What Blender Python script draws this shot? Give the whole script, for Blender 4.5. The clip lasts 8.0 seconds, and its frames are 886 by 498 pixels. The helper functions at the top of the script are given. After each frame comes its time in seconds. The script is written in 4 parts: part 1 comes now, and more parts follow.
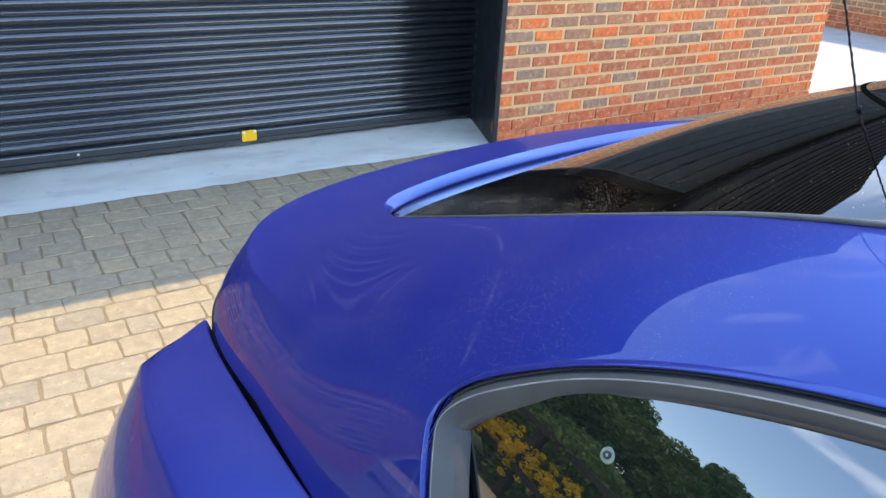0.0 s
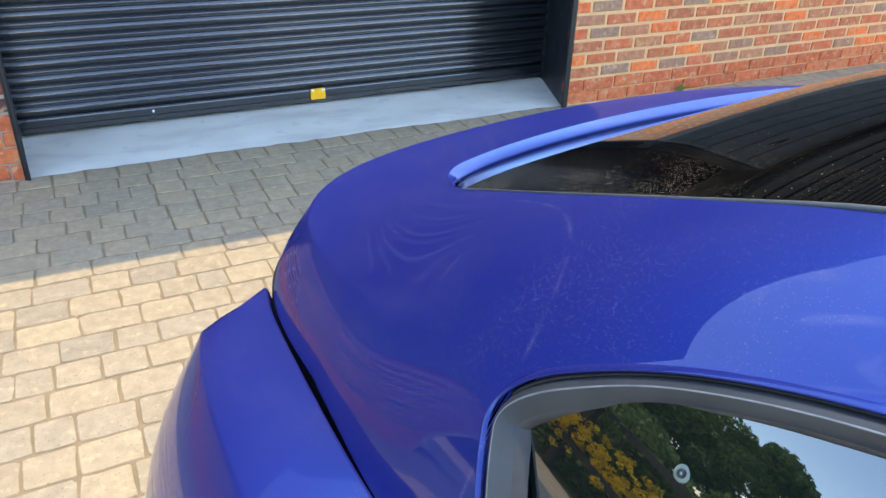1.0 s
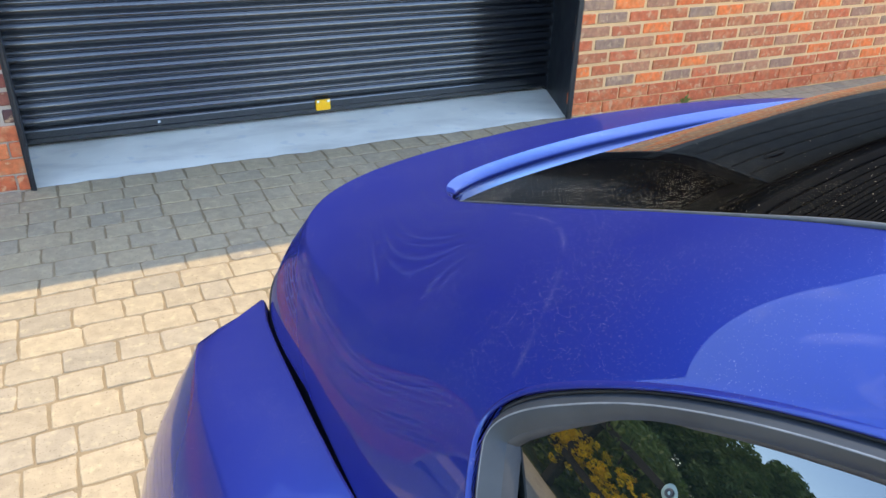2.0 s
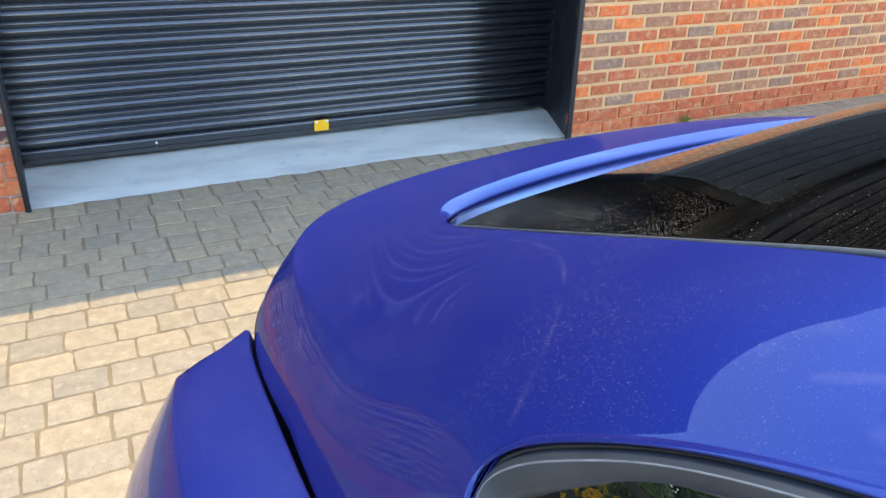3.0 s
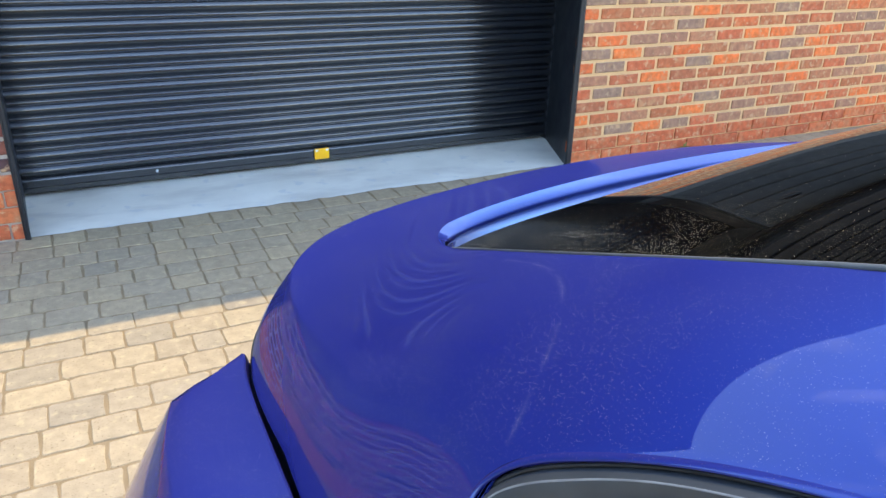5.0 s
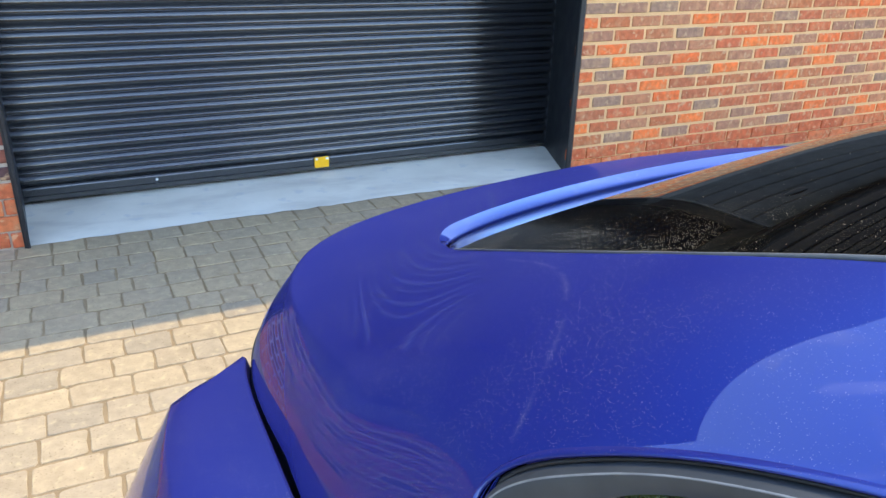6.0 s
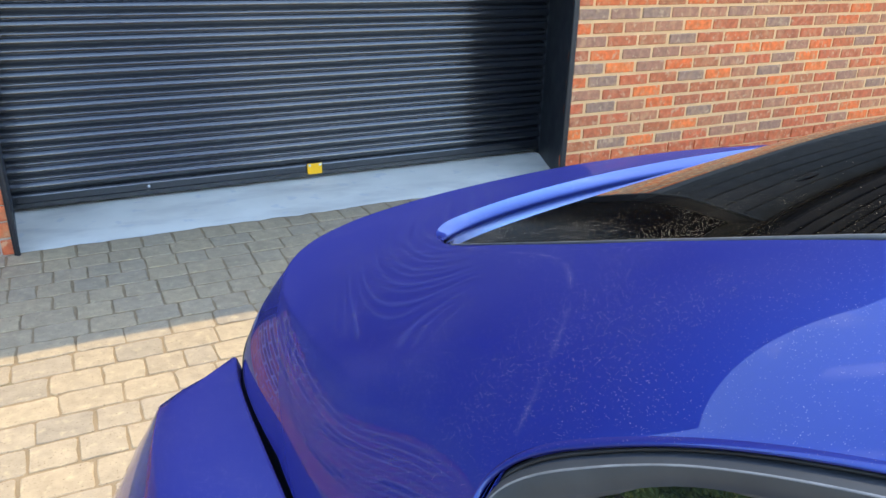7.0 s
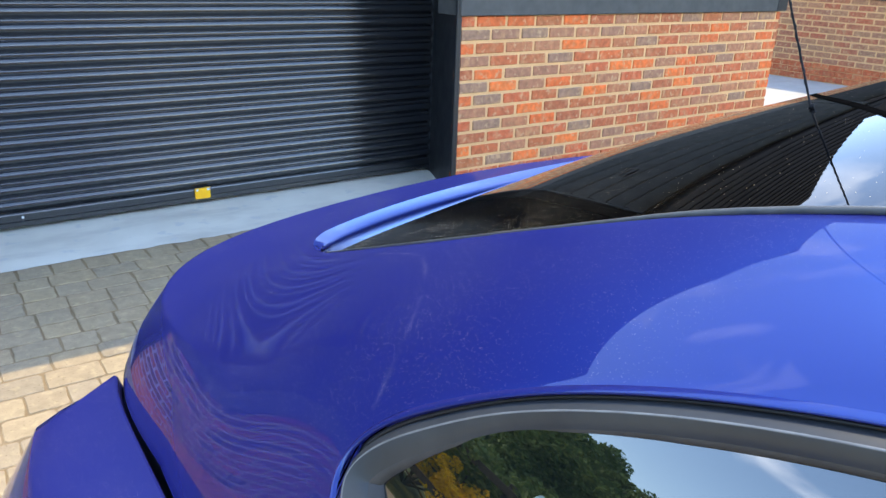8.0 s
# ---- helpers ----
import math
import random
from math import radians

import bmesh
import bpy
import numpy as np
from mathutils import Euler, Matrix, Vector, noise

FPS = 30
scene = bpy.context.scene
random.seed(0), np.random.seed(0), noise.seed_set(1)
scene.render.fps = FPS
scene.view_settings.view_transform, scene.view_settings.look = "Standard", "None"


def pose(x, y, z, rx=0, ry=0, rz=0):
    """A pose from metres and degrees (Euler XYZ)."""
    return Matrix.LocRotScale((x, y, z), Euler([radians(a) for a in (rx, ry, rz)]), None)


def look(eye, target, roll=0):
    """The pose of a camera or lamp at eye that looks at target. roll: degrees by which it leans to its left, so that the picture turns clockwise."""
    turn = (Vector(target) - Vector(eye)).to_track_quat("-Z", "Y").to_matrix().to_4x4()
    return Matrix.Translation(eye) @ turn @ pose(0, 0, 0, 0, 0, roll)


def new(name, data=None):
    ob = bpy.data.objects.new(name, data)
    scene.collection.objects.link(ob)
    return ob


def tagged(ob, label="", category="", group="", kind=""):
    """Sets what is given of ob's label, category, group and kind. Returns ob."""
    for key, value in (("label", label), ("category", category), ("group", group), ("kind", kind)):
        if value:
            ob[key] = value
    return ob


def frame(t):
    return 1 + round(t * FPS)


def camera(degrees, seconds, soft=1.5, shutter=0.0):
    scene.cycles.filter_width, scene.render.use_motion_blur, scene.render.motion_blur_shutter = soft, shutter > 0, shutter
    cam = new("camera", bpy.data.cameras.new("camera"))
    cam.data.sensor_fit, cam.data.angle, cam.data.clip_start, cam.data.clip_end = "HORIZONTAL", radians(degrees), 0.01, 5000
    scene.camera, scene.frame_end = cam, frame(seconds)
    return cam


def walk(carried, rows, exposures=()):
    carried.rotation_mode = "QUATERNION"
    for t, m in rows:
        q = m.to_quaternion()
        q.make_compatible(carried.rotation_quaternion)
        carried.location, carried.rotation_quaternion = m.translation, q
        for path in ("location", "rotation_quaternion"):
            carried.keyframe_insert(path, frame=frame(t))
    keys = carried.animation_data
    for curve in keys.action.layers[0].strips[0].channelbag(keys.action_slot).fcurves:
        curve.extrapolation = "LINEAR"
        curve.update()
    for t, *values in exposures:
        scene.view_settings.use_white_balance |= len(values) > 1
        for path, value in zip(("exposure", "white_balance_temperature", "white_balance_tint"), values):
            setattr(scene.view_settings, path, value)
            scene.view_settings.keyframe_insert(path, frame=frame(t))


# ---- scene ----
cam = camera(60.9, 8.0)
PATH = [
    (0, (-2.612, -3.583, 1.388), (-1.632, -2.064, 0.532), 3.0),
    (0.5, (-2.612, -3.573, 1.392), (-1.764, -2.025, 0.452), 2.3),
    (1, (-2.594, -3.555, 1.388), (-1.786, -1.997, 0.429), 2.0),
    (1.5, (-2.592, -3.567, 1.393), (-1.793, -2.0, 0.441), 2.0),
    (3, (-2.561, -3.523, 1.376), (-1.753, -1.923, 0.487), 1.7),
    (3.5, (-2.554, -3.533, 1.376), (-1.742, -1.924, 0.509), 1.7),
    (4, (-2.546, -3.538, 1.379), (-1.73, -1.921, 0.531), 1.7),
    (4.5, (-2.555, -3.526, 1.375), (-1.737, -1.902, 0.542), 1.7),
    (6, (-2.56, -3.522, 1.36), (-1.735, -1.883, 0.564), 1.6),
    (6.5, (-2.551, -3.521, 1.357), (-1.723, -1.879, 0.57), 1.6),
    (7, (-2.557, -3.51, 1.342), (-1.713, -1.871, 0.567), 1.6),
    (7.5, (-2.56, -3.519, 1.341), (-1.637, -1.913, 0.588), 1.7),
    (8, (-2.557, -3.557, 1.344), (-1.475, -2.036, 0.626), 2.0),
]
walk(cam, [(t, look(eye, target, roll)) for t, eye, target, roll in PATH])

# ---- world, sun, exposure ----
SUN_EL, SUN_AZ = 62.0, 47.0          # elevation; turn from the wall's normal (+y) towards +x
world = bpy.data.worlds.new("sky")
scene.world = world
world.use_nodes = True
wn, wl = world.node_tree.nodes, world.node_tree.links
wn.clear()
w_out, w_bg, w_sky = wn.new("ShaderNodeOutputWorld"), wn.new("ShaderNodeBackground"), wn.new("ShaderNodeTexSky")
w_sky.sky_type = "NISHITA"
w_sky.sun_disc = False
w_sky.sun_elevation = radians(SUN_EL)
w_sky.sun_rotation = radians(SUN_AZ)
w_sky.dust_density = 0.4
w_sky.ozone_density = 2.2
w_co, w_map, w_noise, w_ramp, w_mix = (wn.new(n) for n in ("ShaderNodeTexCoord", "ShaderNodeMapping", "ShaderNodeTexNoise", "ShaderNodeValToRGB", "ShaderNodeMix"))
w_map.inputs["Scale"].default_value = (1.6, 2.2, 5.0)
w_noise.inputs["Scale"].default_value = 1.7
w_noise.inputs["Detail"].default_value = 7
w_noise.inputs["Distortion"].default_value = 0.6
w_ramp.color_ramp.elements[0].position, w_ramp.color_ramp.elements[0].color = 0.57, (0, 0, 0, 1)
w_ramp.color_ramp.elements[1].position, w_ramp.color_ramp.elements[1].color = 0.80, (0.6, 0.6, 0.6, 1)
w_mix.data_type = "RGBA"
w_mix.inputs["B"].default_value = (11.0, 11.3, 11.9, 1)
wl.new(w_co.outputs["Generated"], w_map.inputs["Vector"])
wl.new(w_map.outputs["Vector"], w_noise.inputs["Vector"])
wl.new(w_noise.outputs["Fac"], w_ramp.inputs["Fac"])
wl.new(w_ramp.outputs["Color"], w_mix.inputs["Factor"])
wl.new(w_sky.outputs["Color"], w_mix.inputs["A"])
wl.new(w_mix.outputs["Result"], w_bg.inputs["Color"])
w_bg.inputs["Strength"].default_value = 0.15
wl.new(w_bg.outputs["Background"], w_out.inputs["Surface"])

sun = new("sun", bpy.data.lights.new("sun", "SUN"))
sun.data.energy, sun.data.angle, sun.data.color = 0.92, radians(0.6), (1.0, 0.84, 0.53)
_az, _el = radians(SUN_AZ), radians(SUN_EL)
sun.matrix_world = look((0, 0, 8), (-math.sin(_az) * math.cos(_el), -math.cos(_az) * math.cos(_el), 8 - math.sin(_el)))
scene.view_settings.exposure = 2.33


# ---- materials ----
class Mat:
    """A node material with short helpers."""

    def __init__(self, name, rough=0.5, metal=0.0, ior=1.5):
        self.m = bpy.data.materials.new(name)
        self.m.use_nodes = True
        self.n, self.l = self.m.node_tree.nodes, self.m.node_tree.links
        self.b = self.n["Principled BSDF"]
        self.b.inputs["Roughness"].default_value = rough
        self.b.inputs["Metallic"].default_value = metal
        self.b.inputs["IOR"].default_value = ior
        self.co = self.n.new("ShaderNodeTexCoord").outputs["Object"]
        self.geo = self.n.new("ShaderNodeNewGeometry")
        self.pos = self.geo.outputs["Position"]

    def noise(self, scale, detail=4, vec=None, rough=0.55, distort=0.0):
        t = self.n.new("ShaderNodeTexNoise")
        t.inputs["Scale"].default_value, t.inputs["Detail"].default_value = scale, detail
        t.inputs["Roughness"].default_value, t.inputs["Distortion"].default_value = rough, distort
        self.l.new(vec or self.pos, t.inputs["Vector"])
        return t.outputs["Fac"]

    def voronoi(self, scale, out="Distance", vec=None):
        t = self.n.new("ShaderNodeTexVoronoi")
        t.inputs["Scale"].default_value = scale
        self.l.new(vec or self.pos, t.inputs["Vector"])
        return t.outputs[out]

    def stretch(self, scale, vec=None):
        t = self.n.new("ShaderNodeMapping")
        t.inputs["Scale"].default_value = scale
        self.l.new(vec or self.pos, t.inputs["Vector"])
        return t.outputs["Vector"]

    def ramp(self, fac, *stops, step=False):
        t = self.n.new("ShaderNodeValToRGB")
        e = t.color_ramp.elements
        if step:
            t.color_ramp.interpolation = "CONSTANT"
        while len(e) < len(stops):
            e.new(0.5)
        for k, (p, c) in zip(e, stops):
            k.position, k.color = p, ((c, c, c, 1) if isinstance(c, (int, float)) else (*c, 1))
        self.l.new(fac, t.inputs["Fac"])
        return t.outputs["Color"]

    def math(self, op, a, b=0.0):
        t = self.n.new("ShaderNodeMath")
        t.operation = op
        for k, v in enumerate((a, b)):
            if isinstance(v, (int, float)):
                t.inputs[k].default_value = v
            else:
                self.l.new(v, t.inputs[k])
        return t.outputs[0]

    def mix(self, fac, a, b, blend="MIX"):
        t = self.n.new("ShaderNodeMix")
        t.data_type, t.blend_type = "RGBA", blend
        for key, v in (("Factor", fac), ("A", a), ("B", b)):
            if isinstance(v, tuple):
                t.inputs[key].default_value = (*v, 1)
            elif isinstance(v, (int, float)):
                t.inputs[key].default_value = v
            else:
                self.l.new(v, t.inputs[key])
        return t.outputs["Result"]

    def rand(self):
        return self.n.new("ShaderNodeObjectInfo").outputs["Random"]

    def island(self):
        return self.geo.outputs["Random Per Island"]

    def z(self):
        t = self.n.new("ShaderNodeSeparateXYZ")
        self.l.new(self.geo.outputs["Normal"], t.inputs[0])
        return t.outputs["Z"]

    def axis(self, k):
        t = self.n.new("ShaderNodeSeparateXYZ")
        self.l.new(self.pos, t.inputs[0])
        return t.outputs[k]

    def put(self, key, v):
        if isinstance(v, tuple):
            self.b.inputs[key].default_value = (*v, 1)
        elif isinstance(v, (int, float)):
            self.b.inputs[key].default_value = v
        else:
            self.l.new(v, self.b.inputs[key])
        return self

    def bump(self, h, strength=0.3, dist=0.002):
        t = self.n.new("ShaderNodeBump")
        t.inputs["Strength"].default_value, t.inputs["Distance"].default_value = strength, dist
        self.l.new(h, t.inputs["Height"])
        self.l.new(t.outputs["Normal"], self.b.inputs["Normal"])
        return self


def dust_mask(m, fine, coarse, amount):
    """Scattered dust specks, denser in loose drifts."""
    drift = m.ramp(m.noise(7, 5), (0.40, 0.06), (0.64, 1.0))
    a = m.ramp(m.voronoi(fine), (0.12, 1.0), (0.20, 0.0))
    keep = m.ramp(m.voronoi(fine, "Color"), (0.45, 0.0), (0.70, 0.9))
    b = m.ramp(m.voronoi(coarse), (0.08, 1.0), (0.13, 0.0))
    keep2 = m.ramp(m.voronoi(coarse, "Color"), (0.70, 0.0), (0.80, 1.0))
    up = m.ramp(m.z(), (0.35, 0.0), (0.7, 1.0))
    s = m.math("MAXIMUM", m.math("MULTIPLY", m.math("MULTIPLY", a, keep), drift), m.math("MULTIPLY", m.math("MULTIPLY", b, keep2), m.ramp(drift, (0.2, 0.1), (0.9, 1.0))))
    aft = m.n.new("ShaderNodeMapRange")
    for key, v in (("From Min", -3.46), ("From Max", -3.26), ("To Min", 0.05), ("To Max", 1.0)):
        aft.inputs[key].default_value = v
    m.l.new(m.axis(1), aft.inputs["Value"])
    return m.math("MULTIPLY", m.math("MULTIPLY", m.math("MULTIPLY", s, up), aft.outputs["Result"]), amount)


def make_paint(name, film_lift_amount=1.0):
    m = Mat(name, rough=0.45)
    c = m.mix(m.ramp(m.noise(2.5, 3), (0.3, 0.0), (0.7, 1.0)), (0.0110, 0.0100, 0.100), (0.0121, 0.0110, 0.111))
    film = m.math("MULTIPLY", m.ramp(m.noise(14, 6), (0.45, 0.0), (0.8, 1.0)), 0.010)
    c = m.mix(film, c, (0.42, 0.40, 0.42))
    d = dust_mask(m, 960, 560, 1.0)
    # a wiped arc of dust left across the flank
    dx, dy = m.math("ADD", m.axis(0), 2.502), m.math("ADD", m.axis(1), 3.074)
    away = m.math("ABSOLUTE", m.math("SUBTRACT", m.math("POWER", m.math("ADD", m.math("MULTIPLY", dx, dx), m.math("MULTIPLY", dy, dy)), 0.5), 0.225))
    wiped = m.math("MULTIPLY", m.ramp(m.math("MULTIPLY", away, 100.0), (0.0, 1.0), (0.07, 0.45), (0.28, 0.0)), m.ramp(m.noise(38, 5), (0.42, 0.0), (0.62, 1.0)))
    wiped = m.math("MULTIPLY", wiped, m.math("MULTIPLY", m.math("LESS_THAN", m.axis(1), -3.07), m.math("GREATER_THAN", dx, 0.0)))
    grit = m.ramp(m.voronoi(1000), (0.22, 1.0), (0.40, 0.15))
    d = m.math("MAXIMUM", d, m.math("MULTIPLY", m.math("MULTIPLY", wiped, grit), 0.24))
    c = m.mix(d, c, (0.62, 0.58, 0.55))
    # dust film dulls the coat on level parts; its tint paints them brighter
    film_lift = m.math("MULTIPLY", m.ramp(m.z(), (0.66, 0.0), (0.80, 0.3), (0.88, 0.55), (0.97, 0.85)), film_lift_amount)
    c = m.mix(m.math("MULTIPLY", film_lift, 0.020), c, (0.42, 0.40, 0.50))
    coat = m.math("MULTIPLY", m.math("SUBTRACT", 1.0, d), m.math("SUBTRACT", 1.0, film_lift))
    m.put("Coat Weight", coat).put("Base Color", c).put("Coat Roughness", 0.012).put("Coat IOR", 1.5).put("Specular IOR Level", 0.0)
    # metal flakes in the blue layer, under the same clear coat
    fl = m.n.new("ShaderNodeBsdfPrincipled")
    fl.inputs["Base Color"].default_value = (0.03, 0.24, 0.92, 1)
    fl.inputs["Metallic"].default_value, fl.inputs["Roughness"].default_value = 1.0, 0.36
    fl.inputs["Coat Roughness"].default_value = 0.012
    m.l.new(coat, fl.inputs["Coat Weight"])
    mx = m.n.new("ShaderNodeMixShader")
    mx.inputs["Fac"].default_value = 0.11
    m.l.new(m.b.outputs["BSDF"], mx.inputs[1])
    m.l.new(fl.outputs["BSDF"], mx.inputs[2])
    m.l.new(mx.outputs["Shader"], m.n["Material Output"].inputs["Surface"])
    return m.m


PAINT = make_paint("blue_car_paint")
PAINT_LIT = make_paint("lit_blue_car_paint", 0.0)   # lit copy of the paint: undulled coat makes the ledge shine brighter


def make_black_glass():
    m = Mat("black_tinted_glass", rough=0.02, ior=1.52)
    specks = m.math("MULTIPLY", m.ramp(m.voronoi(300), (0.05, 1.0), (0.09, 0.0)), m.ramp(m.voronoi(300, "Color"), (0.42, 0.0), (0.46, 1.0)))
    d = m.math("MULTIPLY", specks, 0.85)
    # fine sand that has drifted to the low edge of the pane
    def span(k, lo, hi):
        r = m.n.new("ShaderNodeMapRange")
        r.inputs["From Min"].default_value, r.inputs["From Max"].default_value = lo, hi
        m.l.new(m.axis(k), r.inputs["Value"])
        return r.outputs["Result"]
    low = m.math("MULTIPLY", span(0, -2.15, -2.26), span(1, -3.36, -3.20))
    grains = m.math("MULTIPLY", m.ramp(m.voronoi(1300), (0.19, 1.0), (0.27, 0.0)), m.ramp(m.voronoi(1300, "Color"), (0.35, 0.0), (0.40, 1.0)))
    patch = m.ramp(m.noise(17, 5), (0.36, 0.12), (0.60, 1.0))
    sand = m.math("MULTIPLY", m.math("MULTIPLY", grains, patch), m.math("MULTIPLY", low, 0.9))
    tot = m.math("MAXIMUM", d, sand)
    m.put("Base Color", m.mix(tot, (0.0010, 0.0010, 0.0013), (0.70, 0.57, 0.37)))
    m.put("Roughness", m.math("ADD", 0.015, m.math("MULTIPLY", tot, 0.6)))
    return m.m


BLACK_GLASS = make_black_glass()


def make_plain(name, a, b, rough, scale=30, bump=0.1, metal=0.0, dist=0.001, spec=0.5):
    m = Mat(name, rough=rough, metal=metal)
    f = m.noise(scale, 6)
    m.put("Base Color", m.mix(m.ramp(f, (0.3, 0.0), (0.7, 1.0)), a, b))
    m.put("Roughness", m.ramp(m.noise(scale * 0.3, 3), (0.3, max(0.0, rough - 0.08)), (0.7, min(1.0, rough + 0.08))))
    m.bump(m.noise(scale * 6, 3), bump, dist)
    m.put("Specular IOR Level", spec)
    return m.m


SIDE_GLASS = Mat("tinted_side_glass", rough=0.01, ior=2.4).put("Base Color", (0.006, 0.008, 0.007)).m
RUBBER = make_plain("black_rubber", (0.006, 0.006, 0.007), (0.012, 0.012, 0.013), 0.5, 60)
SEAL_GREY = make_plain("weathered_grey_seal", (0.026, 0.028, 0.028), (0.045, 0.047, 0.045), 0.45, 25, 0.08)
SEAL_DARK = make_plain("dark_grey_seal", (0.018, 0.020, 0.021), (0.030, 0.032, 0.032), 0.5, 25, 0.08)
SEAL_LIP = make_plain("pale_seal_lip", (0.12, 0.12, 0.115), (0.2, 0.2, 0.19), 0.35, 80, 0.05)
SEAL_BROWN = make_plain("inner_seal_brown", (0.030, 0.026, 0.022), (0.05, 0.044, 0.038), 0.6, 60)
TRIM_GREY = make_plain("pale_edge_trim", (0.05, 0.052, 0.05), (0.09, 0.09, 0.085), 0.4, 60)
STEEL = make_plain("screw_steel", (0.22, 0.25, 0.20), (0.32, 0.36, 0.30), 0.35, 200, 0.05, 1.0)
JOINT_BLACK = make_plain("joint_black", (0.002, 0.002, 0.002), (0.004, 0.004, 0.004), 0.9, 60, spec=0.0)
WASHER = make_plain("pale_washer", (0.13, 0.16, 0.12), (0.18, 0.21, 0.16), 0.35, 200, 0.05)
TYRE = make_plain("tyre_rubber", (0.015, 0.015, 0.016), (0.03, 0.03, 0.03), 0.8, 40)
ALLOY = make_plain("wheel_alloy", (0.45, 0.46, 0.48), (0.55, 0.56, 0.58), 0.3, 40, 0.02, 1.0)
LAMP_RED = make_plain("tail_lamp_red", (0.30, 0.01, 0.01), (0.36, 0.015, 0.012), 0.1, 60)
LAMP_CLEAR = make_plain("head_lamp_clear", (0.55, 0.56, 0.58), (0.62, 0.63, 0.65), 0.08, 60)
AERIAL = make_plain("aerial_black", (0.004, 0.004, 0.0045), (0.008, 0.008, 0.009), 0.5, 300, spec=0.2)


def make_slat():
    m = Mat("anthracite_slat", rough=0.34, ior=2.0)
    streak = m.noise(6, 5, m.stretch((1, 1, 8)))
    c = m.mix(m.ramp(streak, (0.35, 0.0), (0.7, 1.0)), (0.0090, 0.0100, 0.0125), (0.0125, 0.0138, 0.0168))
    scuff = m.ramp(m.noise(9, 8), (0.66, 0.0), (0.74, 1.0))
    c = m.mix(m.math("MULTIPLY", scuff, 0.04), c, (0.16, 0.16, 0.17))
    m.put("Base Color", c)
    m.put("Roughness", m.ramp(m.noise(3, 4), (0.3, 0.18), (0.7, 0.24)))
    return m.m


SLAT = make_slat()
JAMB = make_plain("black_painted_board", (0.008, 0.010, 0.013), (0.016, 0.018, 0.022), 0.45, 18)
CLAD = make_plain("black_weatherboard_paint", (0.036, 0.037, 0.037), (0.056, 0.057, 0.056), 0.7, 10, 0.3, spec=0.15)
SILL_GREY = make_plain("grey_painted_sill", (0.050, 0.052, 0.052), (0.075, 0.077, 0.076), 0.6, 14)
YELLOW = make_plain("yellow_plastic", (0.90, 0.44, 0.004), (0.95, 0.50, 0.008), 0.4, 30)
WHITE_PLASTIC = make_plain("white_plastic", (0.7, 0.7, 0.68), (0.78, 0.78, 0.76), 0.4, 60)


def make_brick(name, stops):
    m = Mat(name, rough=0.85)
    base = m.ramp(m.rand(), *stops)
    mott = m.ramp(m.noise(28, 5), (0.3, 0.72), (0.7, 1.18))
    c = m.mix(1.0, base, mott, "MULTIPLY")
    bloom = m.ramp(m.noise(16, 7), (0.50, 0.0), (0.72, 0.55))
    c = m.mix(bloom, c, (0.58, 0.36, 0.20))
    pits = m.ramp(m.noise(160, 3), (0.66, 0.0), (0.74, 0.6))
    c = m.mix(pits, c, (0.10, 0.055, 0.04))
    c = m.mix(1.0, c, (1.06, 0.94, 0.78), "MULTIPLY")
    smear = m.ramp(m.noise(26, 8, distort=0.4), (0.57, 0.0), (0.65, 0.55))
    c = m.mix(smear, c, (0.66, 0.42, 0.22))
    m.put("Base Color", c)
    m.bump(m.noise(110, 6), 0.5, 0.003)
    return m.m


O1, O2, R1, P1, P2, G1 = (0.80, 0.22, 0.060), (0.72, 0.17, 0.050), (0.60, 0.15, 0.065), (0.48, 0.220, 0.125), (0.36, 0.190, 0.130), (0.32, 0.208, 0.158)
BRICK = make_brick("mixed_facing_brick", ((0.0, O1), (0.13, O2), (0.25, (0.44, 0.15, 0.075)), (0.38, R1), (0.5, (0.46, 0.16, 0.07)), (0.6, P1), (0.80, P2), (0.96, G1)))
BRICK_DARK = make_brick("dark_mixed_brick", ((0.0, (0.46, 0.11, 0.06)), (0.2, (0.28, 0.08, 0.06)), (0.38, (0.05, 0.040, 0.05)), (0.6, (0.34, 0.09, 0.06)), (0.72, (0.06, 0.045, 0.05)), (1.0, (0.36, 0.11, 0.065))))
BRICK_WING = make_brick("weathered_red_brick", ((0.0, (0.50, 0.15, 0.08)), (0.3, (0.40, 0.19, 0.12)), (0.55, (0.46, 0.24, 0.14)), (0.8, (0.36, 0.20, 0.14)), (1.0, (0.44, 0.13, 0.075))))
BRICK_RED = make_brick("red_plinth_brick", ((0.0, (0.56, 0.14, 0.055)), (0.5, (0.48, 0.12, 0.05)), (1.0, (0.60, 0.18, 0.07))))


def make_mortar(name, a, b):
    m = Mat(name, rough=0.95)
    c = m.mix(m.ramp(m.noise(8, 5), (0.3, 0.0), (0.7, 1.0)), a, b)
    m.put("Base Color", c).bump(m.noise(220, 4), 0.6, 0.003)
    return m.m


MORTAR = make_mortar("buff_mortar", (0.80, 0.50, 0.235), (0.68, 0.41, 0.190))
MORTAR_GREY = make_mortar("grey_brown_mortar", (0.50, 0.40, 0.31), (0.42, 0.33, 0.25))


